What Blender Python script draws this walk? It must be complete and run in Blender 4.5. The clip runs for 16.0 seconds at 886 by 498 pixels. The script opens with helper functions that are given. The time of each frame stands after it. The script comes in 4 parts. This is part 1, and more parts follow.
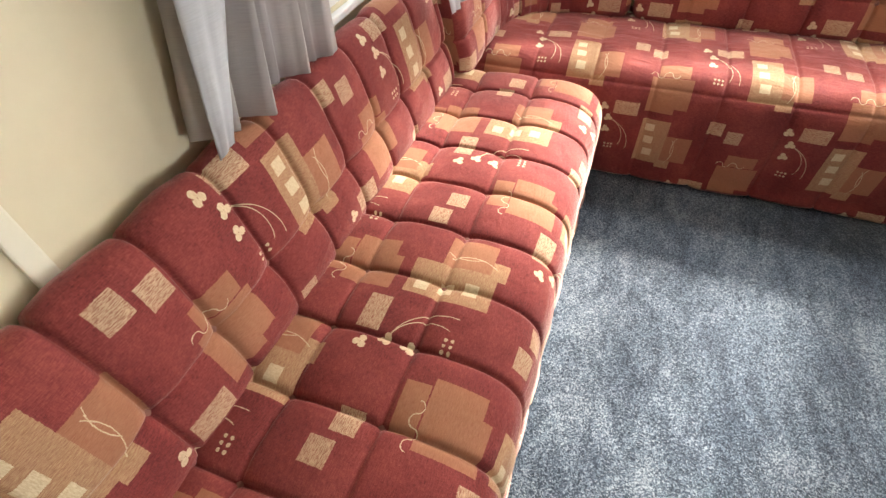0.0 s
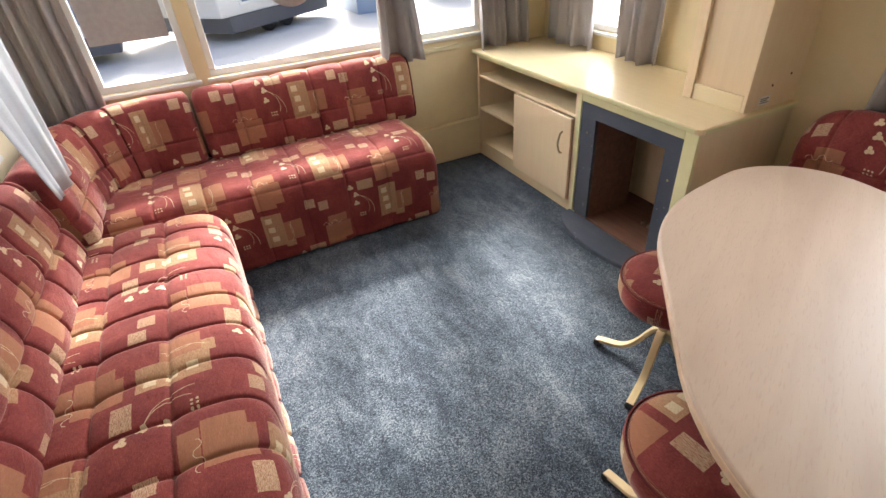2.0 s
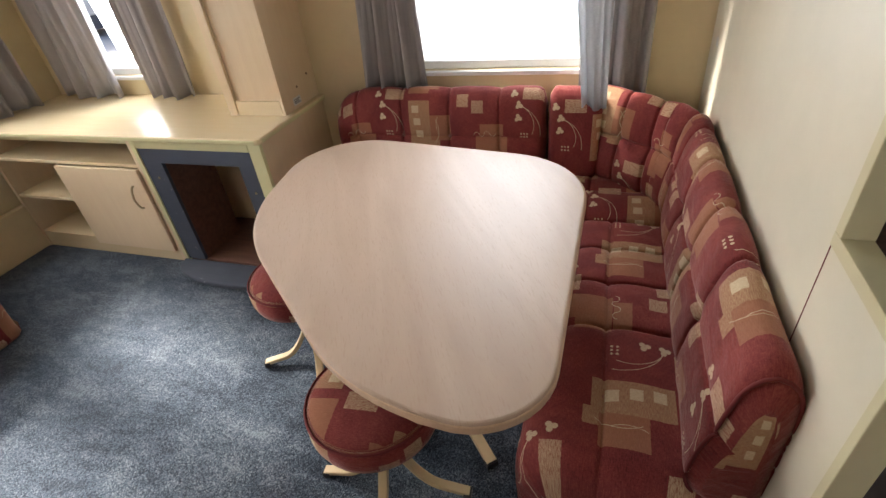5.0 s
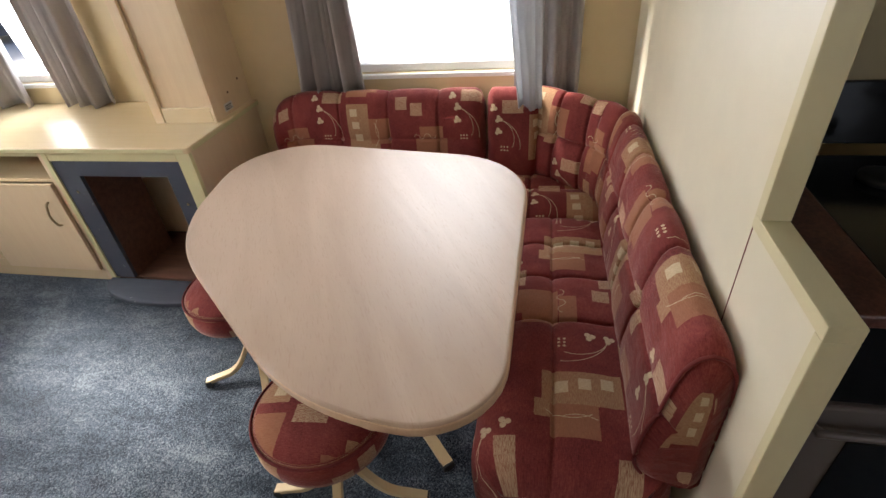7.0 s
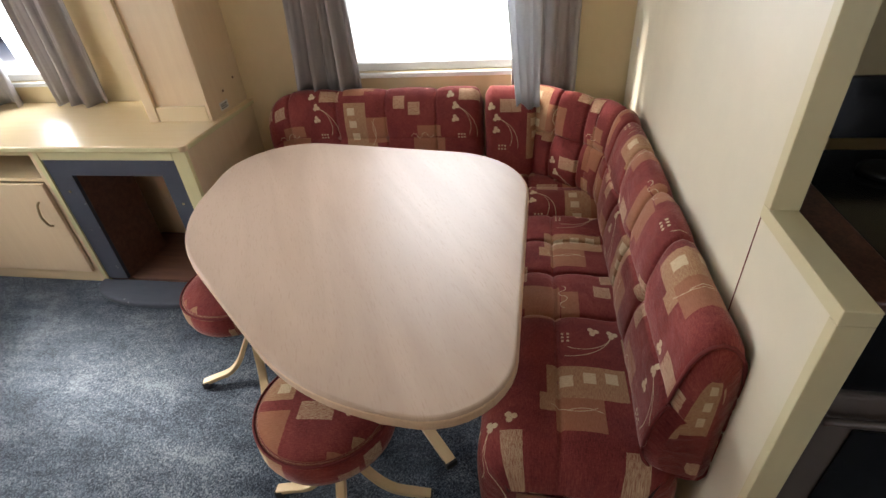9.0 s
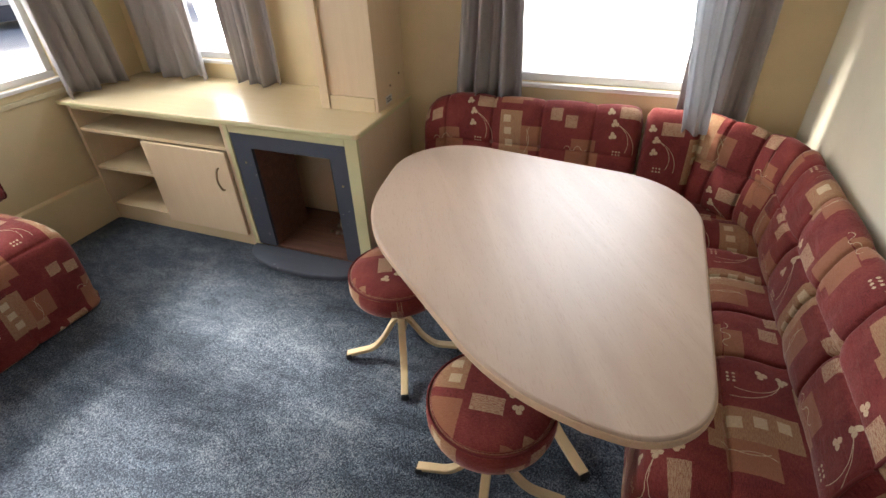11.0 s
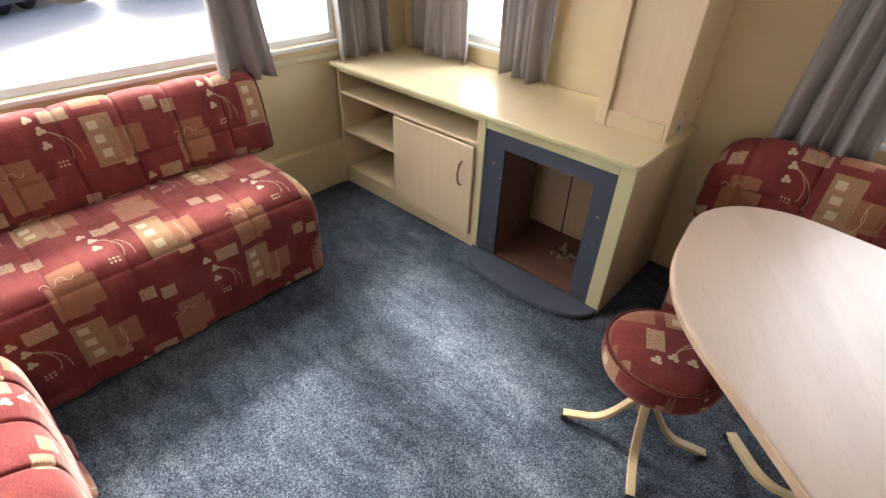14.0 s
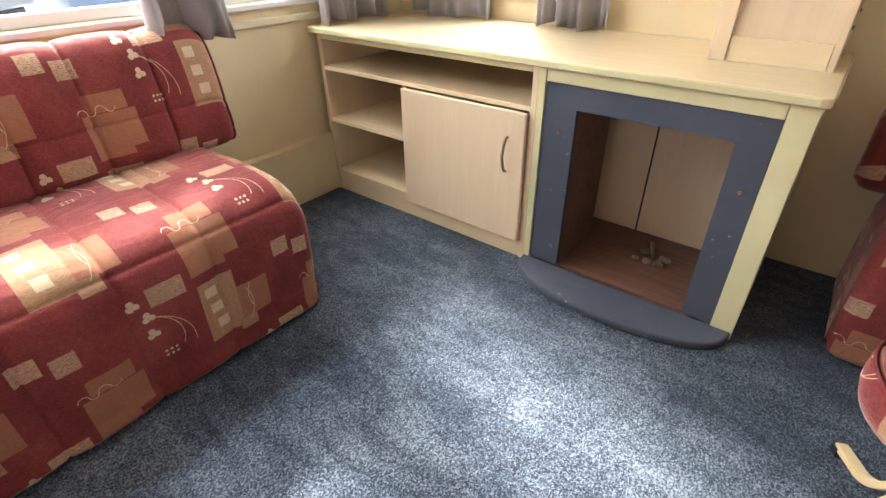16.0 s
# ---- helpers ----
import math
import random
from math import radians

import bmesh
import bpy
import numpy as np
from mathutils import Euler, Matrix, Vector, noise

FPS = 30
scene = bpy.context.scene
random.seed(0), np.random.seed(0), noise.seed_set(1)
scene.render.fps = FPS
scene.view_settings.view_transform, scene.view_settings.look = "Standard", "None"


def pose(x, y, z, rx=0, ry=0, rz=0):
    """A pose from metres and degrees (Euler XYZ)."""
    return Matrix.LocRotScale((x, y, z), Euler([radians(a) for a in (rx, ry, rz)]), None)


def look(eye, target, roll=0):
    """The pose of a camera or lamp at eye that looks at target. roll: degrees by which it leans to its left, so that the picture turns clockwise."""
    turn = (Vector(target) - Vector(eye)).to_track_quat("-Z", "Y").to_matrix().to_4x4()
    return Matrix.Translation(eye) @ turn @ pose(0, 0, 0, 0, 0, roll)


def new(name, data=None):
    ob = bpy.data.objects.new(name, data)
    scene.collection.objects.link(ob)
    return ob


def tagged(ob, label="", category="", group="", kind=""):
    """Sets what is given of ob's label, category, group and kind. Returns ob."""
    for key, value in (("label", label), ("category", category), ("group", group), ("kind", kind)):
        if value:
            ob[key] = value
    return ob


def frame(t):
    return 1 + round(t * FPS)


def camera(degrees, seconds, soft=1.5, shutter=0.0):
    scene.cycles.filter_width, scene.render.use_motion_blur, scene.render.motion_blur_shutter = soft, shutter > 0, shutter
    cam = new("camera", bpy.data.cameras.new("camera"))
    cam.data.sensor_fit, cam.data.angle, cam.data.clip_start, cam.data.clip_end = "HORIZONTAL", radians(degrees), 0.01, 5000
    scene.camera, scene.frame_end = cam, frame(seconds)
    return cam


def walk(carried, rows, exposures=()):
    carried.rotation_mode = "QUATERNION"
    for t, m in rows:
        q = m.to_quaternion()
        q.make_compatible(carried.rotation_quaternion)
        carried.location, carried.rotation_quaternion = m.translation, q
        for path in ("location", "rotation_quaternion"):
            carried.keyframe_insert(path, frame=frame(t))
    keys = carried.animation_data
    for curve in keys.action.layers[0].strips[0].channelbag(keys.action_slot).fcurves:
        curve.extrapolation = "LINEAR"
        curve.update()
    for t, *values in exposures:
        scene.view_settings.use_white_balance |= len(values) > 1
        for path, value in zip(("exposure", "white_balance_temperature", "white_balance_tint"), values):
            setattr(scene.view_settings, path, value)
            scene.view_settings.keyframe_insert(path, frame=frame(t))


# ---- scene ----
cam = camera(84.0, 16.0, soft=1.5)
# seconds, eye x, y, z, yaw, pitch, roll
PATH = [
    (0, 0.708, 0.630, 1.307, 22.05, -47.27, -2.76),
    (0.5, 0.699, 0.412, 1.332, 16.82, -45.36, -4.43),
    (1, 0.687, 0.234, 1.431, 3.51, -42.41, -1.70),
    (1.5, 0.781, 0.137, 1.447, -8.47, -37.05, -3.51),
    (2, 0.777, 0.066, 1.454, -23.87, -34.30, -4.59),
    (2.5, 0.790, 0.034, 1.472, -38.18, -34.07, -5.65),
    (3, 0.796, -0.005, 1.477, -49.36, -34.63, -6.29),
    (3.5, 0.819, -0.039, 1.438, -56.52, -34.55, -7.33),
    (4, 0.828, -0.048, 1.421, -62.41, -34.72, -7.25),
    (4.5, 0.836, -0.044, 1.420, -66.56, -35.06, -7.07),
    (5, 0.842, -0.079, 1.417, -69.29, -34.91, -6.86),
    (7.5, 0.847, -0.083, 1.392, -77.47, -34.93, -5.29),
    (8, 0.855, -0.099, 1.380, -77.83, -34.75, -5.29),
    (8.2, 0.848, -0.096, 1.377, -78.49, -34.61, -4.84),
    (10.3, 0.784, 0.099, 1.451, -75.43, -34.83, -4.00),
    (10.5, 0.765, 0.125, 1.463, -73.53, -34.95, -3.78),
    (11, 0.723, 0.224, 1.465, -68.50, -34.59, -2.10),
    (11.5, 0.673, 0.305, 1.455, -63.16, -34.51, 0.24),
    (12, 0.656, 0.360, 1.455, -58.25, -34.99, 2.94),
    (12.5, 0.685, 0.383, 1.472, -53.71, -35.68, 3.38),
    (13, 0.747, 0.476, 1.463, -50.64, -36.13, 2.77),
    (13.5, 0.747, 0.615, 1.459, -49.06, -36.15, 2.46),
    (14, 0.789, 0.725, 1.455, -48.56, -35.76, 2.14),
    (14.5, 0.921, 0.896, 1.437, -47.57, -35.10, 2.05),
    (15, 1.030, 1.083, 1.409, -46.76, -34.95, 1.55),
    (15.5, 1.052, 1.257, 1.316, -47.46, -33.63, 1.16),
    (16, 1.058, 1.250, 1.022, -51.19, -32.81, -0.86),
]
walk(cam, [(t, pose(x, y, z, 90 + pitch, 0, yaw) @ pose(0, 0, 0, 0, 0, roll)) for t, x, y, z, yaw, pitch, roll in PATH],
     exposures=((0.0, 1.82, 6650, 8), (1.0, 1.78, 6650, 8), (2.0, 1.58, 6400, 9), (3.0, 1.33, 6300, 10), (5.0, 1.33, 6350, 10), (8.0, 1.30, 6400, 10), (12.5, 1.32, 6250, 10), (14.5, 1.54, 6200, 10), (16.0, 2.02, 6150, 10)))

# ---- light ----
world = bpy.data.worlds.new("sky")
scene.world = world
world.use_nodes = True
wn = world.node_tree.nodes
sky = wn.new("ShaderNodeTexSky")
sky.sky_type = "NISHITA"
sky.sun_disc = False
sky.sun_elevation = radians(36)
sky.sun_rotation = radians(15)
sky.air_density, sky.dust_density, sky.ozone_density = 0.6, 7.0, 0.4
wn["Background"].inputs["Strength"].default_value = 0.15
world.node_tree.links.new(sky.outputs[0], wn["Background"].inputs["Color"])
sun = new("sun", bpy.data.lights.new("sun", "SUN"))
sun.data.energy, sun.data.angle, sun.data.color = 5.2, radians(11), (1.0, 0.95, 0.88)
sun.matrix_world = look((0, 0, 0), (-0.21, -0.77, -0.609))


def window_light(name, x, y, z, target, w, h, watts, tint=(0.96, 0.98, 1.0), spread=160):
    lamp = new(name, bpy.data.lights.new(name, "AREA"))
    lamp.data.shape, lamp.data.size, lamp.data.size_y = "RECTANGLE", w, h
    lamp.data.energy, lamp.data.color = watts, tint
    lamp.data.spread = radians(spread)
    lamp.matrix_world = look((x, y, z), target)
    return lamp


window_light("front_window_daylight", 1.40, 3.11, 1.60, (1.75, 0.5, 0.3), 2.1, 0.24, 9.5)
window_light("side_window_daylight", -0.12, 1.80, 1.28, (1.3, 1.75, 0.5), 0.9, 0.86, 1.3, (1.0, 0.97, 0.92))
window_light("dinette_window_daylight", 3.14, 0.36, 1.28, (0.3, 0.45, 0.5), 0.72, 0.86, 2.6, spread=112)
window_light("fireside_window_daylight", 3.14, 2.36, 1.28, (0.2, 1.2, 0.5), 0.5, 0.86, 4.6)
# fill lamp added to lift the dark kitchen, shining through an unseen opening
window_light("kitchen_fill", -0.12, -1.60, 1.36, (2.0, -0.9, 0.6), 0.7, 0.6, 1.0)


# ---- materials ----
class Mat:
    """A node material with short calls for its nodes."""

    def __init__(self, name, rough=0.6, metal=0.0):
        self.m = bpy.data.materials.new(name)
        self.m.use_nodes = True
        self.t = self.m.node_tree
        self.b = self.t.nodes["Principled BSDF"]
        self.b.inputs["Roughness"].default_value = rough
        self.b.inputs["Metallic"].default_value = metal

    def put(self, socket, value):
        if isinstance(value, bpy.types.NodeSocket):
            self.t.links.new(value, socket)
        else:
            socket.default_value = value

    def node(self, kind, **inputs):
        n = self.t.nodes.new(kind)
        for k, v in inputs.items():
            self.put(n.inputs[k], v)
        return n

    def math(self, op, a, b=0.0, c=0.0):
        n = self.t.nodes.new("ShaderNodeMath")
        n.operation = op
        for i, v in enumerate((a, b, c)):
            self.put(n.inputs[i], v)
        return n.outputs[0]

    def coord(self, which="Object"):
        return self.t.nodes.new("ShaderNodeTexCoord").outputs[which]

    def scaled(self, vec, s):
        n = self.t.nodes.new("ShaderNodeMapping")
        self.put(n.inputs["Vector"], vec)
        n.inputs["Scale"].default_value = s
        return n.outputs[0]

    def noise(self, vec, scale, detail=4.0, rough=0.6):
        n = self.node("ShaderNodeTexNoise", Vector=vec, Scale=scale, Detail=detail, Roughness=rough)
        return n.outputs[0]

    def ramp(self, fac, *stops):
        n = self.t.nodes.new("ShaderNodeValToRGB")
        self.put(n.inputs[0], fac)
        e = n.color_ramp.elements
        while len(e) < len(stops):
            e.new(0.5)
        for s, (p, col) in zip(e, stops):
            s.position, s.color = p, (*col, 1)
        return n.outputs[0]

    def mix(self, fac, a, b, blend="MIX"):
        n = self.t.nodes.new("ShaderNodeMix")
        n.data_type, n.blend_type = "RGBA", blend
        self.put(n.inputs[0], fac)
        for i, v in ((6, a), (7, b)):
            self.put(n.inputs[i], (*v, 1) if isinstance(v, tuple) and len(v) == 3 else v)
        return n.outputs[2]

    def colour(self, c):
        self.put(self.b.inputs["Base Color"], (*c, 1) if isinstance(c, tuple) else c)
        return self

    def bump(self, height, strength=0.3, distance=0.002):
        n = self.node("ShaderNodeBump", Height=height, Strength=strength, Distance=distance)
        self.t.links.new(n.outputs[0], self.b.inputs["Normal"])
        return self

    def rough(self, v):
        self.put(self.b.inputs["Roughness"], v)
        return self


def painted(name, col, rough=0.5, vary=0.06, bump=0.08):
    m = Mat(name, rough)
    o = m.coord()
    n = m.noise(o, 3.0, 5.0)
    dark = tuple(c * (1 - 2 * vary) for c in col)
    c = m.ramp(n, (0.3, dark), (0.7, col))
    fine = m.noise(o, 180.0, 3.0)
    m.colour(c).bump(fine, bump, 0.001)
    return m.m


def woody(name, light, dark, along, rough=0.4, scale=6.0, contrast=1.0):
    m = Mat(name, rough)
    o = m.coord()
    s = [scale * 6] * 3
    s[along] = scale * 0.35
    grain = m.noise(m.scaled(o, s), 1.0, 6.0, 0.65)
    s2 = [scale * 30] * 3
    s2[along] = scale * 1.5
    fine = m.noise(m.scaled(o, s2), 1.0, 3.0)
    both = m.math("MULTIPLY_ADD", fine, 0.35, m.math("MULTIPLY", grain, 0.75))
    m.colour(m.ramp(both, (0.40, dark), (0.66, light))).bump(fine, 0.05, 0.001)
    m.rough(m.ramp(grain, (0.3, (rough - 0.02,) * 3), (0.8, (rough + 0.03,) * 3)))
    return m.m


def chipped_paint(name, col, under):
    """Brushed paint with small chips down to a pale ground."""
    m = Mat(name, 0.42)
    o = m.coord()
    c = m.ramp(m.noise(o, 4.0, 5.0), (0.3, tuple(k * 0.8 for k in col)), (0.7, col))
    chips = m.math("MULTIPLY", m.ramp(m.noise(o, 55.0, 4.0, 0.55), (0.68, (0, 0, 0)), (0.73, (1, 1, 1))), m.ramp(m.noise(o, 7.0, 2.0), (0.48, (0, 0, 0)), (0.60, (1, 1, 1))))
    brush = m.noise(m.scaled(o, (140.0, 9.0, 140.0)), 1.0, 3.0)
    m.colour(m.mix(chips, c, under)).bump(brush, 0.12, 0.001)
    m.rough(m.ramp(brush, (0.3, (0.55,) * 3), (0.8, (0.70,) * 3)))
    m.b.inputs["Specular IOR Level"].default_value = 0.3
    return m.m


def plain(name, col, rough=0.5, metal=0.0):
    m = Mat(name, rough, metal)
    n = m.noise(m.coord(), 40.0, 3.0)
    m.colour(m.ramp(n, (0.3, tuple(c * 0.85 for c in col)), (0.7, col)))
    return m.m


def table_top_material():
    """Pink beech laminate: faint broad bands and short dark flecks along the grain."""
    m = Mat("pink_beech_laminate", 0.36)
    o = m.coord()
    turned = m.t.nodes.new("ShaderNodeMapping")
    m.put(turned.inputs["Vector"], o)
    turned.inputs["Rotation"].default_value = (0, 0, radians(-28))
    o = turned.outputs[0]
    bands = m.node("ShaderNodeTexNoise", Vector=m.scaled(o, (1.2, 7.0, 1.0)), Scale=1.0, Detail=5.0, Distortion=0.8).outputs[0]
    flecks = m.noise(m.scaled(o, (38.0, 260.0, 1.0)), 1.0, 2.0, 0.5)
    c = m.ramp(bands, (0.34, (0.455, 0.330, 0.245)), (0.66, (0.550, 0.412, 0.315)))
    c = m.mix(m.math("MULTIPLY", m.ramp(flecks, (0.56, (0, 0, 0)), (0.72, (1, 1, 1))), 0.35), c, (0.40, 0.265, 0.185))
    m.colour(c).bump(flecks, 0.04, 0.001)
    m.rough(m.ramp(bands, (0.3, (0.43,) * 3), (0.7, (0.50,) * 3)))
    return m.m


def speckled(name, dark, light):
    m = Mat(name, 0.35)
    o = m.coord()
    grains = m.noise(o, 120.0, 5.0, 0.7)
    clouds = m.noise(o, 14.0, 3.0)
    m.colour(m.ramp(m.math("MULTIPLY_ADD", clouds, 0.45, m.math("MULTIPLY", grains, 0.55)), (0.40, dark), (0.64, light)))
    return m.m


def carpet_material():
    m = Mat("blue_flecked_carpet", 0.95)
    o = m.coord()
    wob = m.node("ShaderNodeTexNoise", Vector=o, Scale=60.0, Detail=2.0)
    bent = m.mix(0.012, o, wob.outputs["Color"])
    cell = m.node("ShaderNodeTexVoronoi", Vector=bent, Scale=330.0)
    pick = m.node("ShaderNodeSeparateColor", Color=cell.outputs["Color"]).outputs[0]
    tuft = m.noise(o, 190.0, 4.0, 0.75)
    f = m.math("MULTIPLY_ADD", pick, 0.45, m.math("MULTIPLY", tuft, 0.55))
    brushed = m.noise(m.scaled(o, (1.0, 0.55, 1.0)), 4.5, 4.0, 0.6)
    stroke = m.node("ShaderNodeTexNoise", Vector=m.scaled(o, (13.0, 5.5, 1.0)), Scale=1.0, Detail=4.0, Roughness=0.55, Distortion=1.2).outputs[0]
    lift = m.math("MULTIPLY_ADD", brushed, 0.50, m.math("MULTIPLY_ADD", stroke, 0.46, -0.48))
    c = m.ramp(m.math("ADD", f, lift), (0.30, (0.010, 0.014, 0.022)), (0.47, (0.031, 0.042, 0.059)), (0.60, (0.073, 0.090, 0.113)), (0.78, (0.182, 0.202, 0.226)))
    m.colour(c).bump(f, 0.55, 0.006)
    m.b.inputs["Sheen Weight"].default_value = 0.22
    m.b.inputs["Sheen Roughness"].default_value = 0.45
    m.b.inputs["Sheen Tint"].default_value = (0.80, 0.88, 1.0, 1)
    m.b.inputs["Specular IOR Level"].default_value = 0.2
    return m.m


def fabric_material():
    """Red woven cloth: one motif of squares and flowers, repeated with a half drop."""
    m = Mat("red_patterned_upholstery", 0.85)
    uv = m.coord("UV")
    jitter = m.noise(uv, 260.0, 2.0)
    TW, TH = 0.61, 0.60
    sep = m.node("ShaderNodeSeparateXYZ", Vector=uv)
    ju = m.math("MULTIPLY_ADD", jitter, 0.004, sep.outputs[0])
    jv = m.math("MULTIPLY_ADD", jitter, 0.004, sep.outputs[1])

    def wrapped(x, shift, size):
        return m.math("MULTIPLY", m.math("FRACT", m.math("DIVIDE", m.math("ADD", x, shift), size)), size)

    def any_of(masks):
        total = masks[0]
        for k in masks[1:]:
            total = m.math("MAXIMUM", total, k)
        return total

    def motif(u, v):
        def rect(x0, y0, x1, y1):
            a = m.math("COMPARE", u, (x0 + x1) / 2 + 0.04, (x1 - x0) / 2)
            b = m.math("COMPARE", v, (y0 + y1) / 2 + 0.01, (y1 - y0) / 2)
            return m.math("MULTIPLY", a, b)

        def dist(x, y):
            dx = m.math("SUBTRACT", u, x + 0.04)
            dy = m.math("SUBTRACT", v, y + 0.01)
            return m.math("SQRT", m.math("MULTIPLY_ADD", dx, dx, m.math("MULTIPLY", dy, dy)))

        def disc(x, y, r):
            return m.math("LESS_THAN", dist(x, y), r)

        def arc(x, y, r, w, box):
            return m.math("MULTIPLY", m.math("COMPARE", dist(x, y), r, w), rect(*box))

        hatched = [rect(0.015, 0.0, 0.10, 0.050), rect(0.345, 0.030, 0.395, 0.080), rect(0.410, 0.055, 0.460, 0.105)]
        tans = [rect(0.125, 0.055, 0.222, 0.245), rect(0.212, 0.225, 0.262, 0.262)]
        oranges = [rect(0.205, 0.115, 0.312, 0.225), rect(0.445, 0.150, 0.545, 0.200), rect(0.425, 0.203, 0.520, 0.325), rect(0.520, 0.203, 0.562, 0.305)]
        creams = [rect(0.140, 0.075, 0.172, 0.105), rect(0.146, 0.128, 0.178, 0.158), rect(0.153, 0.182, 0.186, 0.213)]
        for fx, fy in ((-0.020, 0.028), (0.002, 0.072), (0.0, 0.122)):
            for a in (0.3, 2.4, 4.5):
                creams.append(disc(fx + 0.0085 * math.cos(a), fy + 0.0085 * math.sin(a), 0.0078))
        for dx in (0, 1, 2):
            for dy in (0, 1):
                creams.append(disc(0.012 + 0.0125 * dx, 0.188 + 0.014 * dy, 0.0038))
        for x, y, r, bx in ((-0.025, 0.185, 0.115, (0.0, 0.06, 0.10, 0.20)), (-0.02, 0.155, 0.085, (0.0, 0.07, 0.08, 0.19)),
                            (0.475, 0.195, 0.013, (0.455, 0.17, 0.49, 0.195)), (0.452, 0.195, 0.010, (0.44, 0.195, 0.465, 0.21)), (0.500, 0.190, 0.012, (0.48, 0.19, 0.515, 0.21)), (0.430, 0.197, 0.012, (0.41, 0.18, 0.444, 0.197)),
                            (0.345, 0.160, 0.095, (0.24, 0.118, 0.275, 0.20)), (0.165, 0.180, 0.095, (0.235, 0.13, 0.275, 0.235))):
            creams.append(arc(x, y, r, 0.0009, bx))
        return hatched, tans, oranges, creams

    sets = [motif(wrapped(ju, 0.04, TW), wrapped(jv, 0.01, TH)), motif(wrapped(ju, 0.04 - 0.305, TW), wrapped(jv, 0.01 - 0.30, TH))]
    hatched, tans, oranges, creams = [any_of(p + q) for p, q in zip(*sets)]
    big = m.noise(m.scaled(uv, (7.0, 4.0, 1.0)), 1.0, 5.0, 0.65)
    weave = m.noise(m.scaled(uv, (90.0, 600.0, 1.0)), 1.0, 3.0, 0.7)
    weave2 = m.noise(m.scaled(uv, (500.0, 120.0, 1.0)), 1.0, 2.0, 0.7)
    red = m.ramp(m.math("MULTIPLY_ADD", weave, 0.42, m.math("MULTIPLY_ADD", weave2, 0.22, m.math("MULTIPLY", big, 0.36))),
                 (0.38, (0.100, 0.0165, 0.0180)), (0.51, (0.205, 0.0385, 0.0355)), (0.64, (0.310, 0.080, 0.064)))
    orange = m.mix(m.ramp(weave, (0.3, (0, 0, 0)), (0.8, (1, 1, 1))), (0.275, 0.105, 0.060), (0.385, 0.190, 0.106))
    tan = m.mix(m.ramp(weave, (0.36, (0, 0, 0)), (0.64, (1, 1, 1))), (0.285, 0.134, 0.076), (0.44, 0.280, 0.155))
    hatch = m.mix(m.ramp(weave, (0.40, (0, 0, 0)), (0.58, (1, 1, 1))), (0.27, 0.115, 0.072), (0.52, 0.37, 0.235))
    cream = m.mix(m.ramp(weave2, (0.3, (0, 0, 0)), (0.7, (1, 1, 1))), (0.47, 0.36, 0.22), (0.66, 0.55, 0.37))
    c = m.mix(oranges, red, orange)
    c = m.mix(tans, c, tan)
    c = m.mix(hatched, c, hatch)
    c = m.mix(creams, c, cream)
    m.colour(c)
    m.b.inputs["Specular IOR Level"].default_value = 0.15
    pile = m.math("MULTIPLY_ADD", weave, 0.6, m.math("MULTIPLY", weave2, 0.4))
    crease = m.node("ShaderNodeTexNoise", Vector=m.scaled(uv, (9.0, 22.0, 1.0)), Scale=1.0, Detail=3.0, Distortion=0.8).outputs[0]
    m.bump(m.math("MULTIPLY_ADD", crease, 2.2, m.math("MULTIPLY", pile, 0.4)), 0.55, 0.004)
    m.b.inputs["Sheen Weight"].default_value = 0.38
    m.b.inputs["Sheen Roughness"].default_value = 0.35
    m.b.inputs["Sheen Tint"].default_value = (1.0, 0.76, 0.68, 1)
    return m.m


def curtain_material(name, col, through_light):
    m = Mat(name, 0.5)
    w = m.noise(m.scaled(m.coord("UV"), (30.0, 900.0, 1.0)), 1.0, 2.0)
    c = m.ramp(w, (0.3, tuple(k * 0.85 for k in col)), (0.7, col))
    m.colour(c).bump(w, 0.15, 0.001)
    m.b.inputs["Sheen Weight"].default_value = 0.2
    glow = m.node("ShaderNodeBsdfTranslucent", Color=c)
    both = m.t.nodes.new("ShaderNodeMixShader")
    both.inputs[0].default_value = through_light
    m.t.links.new(m.b.outputs[0], both.inputs[1])
    m.t.links.new(glow.outputs[0], both.inputs[2])
    m.t.links.new(both.outputs[0], m.t.nodes["Material Output"].inputs["Surface"])
    return m.m


def glass_material():
    m = Mat("window_glass", 0.02)
    m.b.inputs["Transmission Weight"].default_value = 1.0
    m.b.inputs["IOR"].default_value = 1.05
    m.colour((0.80, 0.83, 0.86))
    return m.m


FABRIC = fabric_material()
CARPET = carpet_material()
BUTTON = plain("pale_red_button_cloth", (0.30, 0.13, 0.10), 0.8)
GRANITE = speckled("dark_red_granite_laminate", (0.050, 0.018, 0.014), (0.17, 0.070, 0.052))
RED = plain("dark_red_cloth", (0.17, 0.022, 0.020), 0.85)
WALL = painted("cream_vinyl_wallboard", (0.77, 0.635, 0.385), 0.45)
WALL_PALE = painted("pale_cream_side_wallboard", (0.76, 0.675, 0.475), 0.45)
STRIP = painted("ivory_joint_strip", (0.80, 0.75, 0.60), 0.35, 0.03)
LIME = painted("yellow_cream_edging", (0.70, 0.65, 0.36), 0.35)
EDGING = painted("cream_partition_edging", (0.69, 0.62, 0.39), 0.4)
PARTITION = painted("pale_cream_wallboard", (0.78, 0.72, 0.56), 0.45)
# ceiling colour set darker than a white board, to lower the room's fill light
CEILING = painted("dimmed_ceiling_board", (0.47, 0.43, 0.36), 0.6)
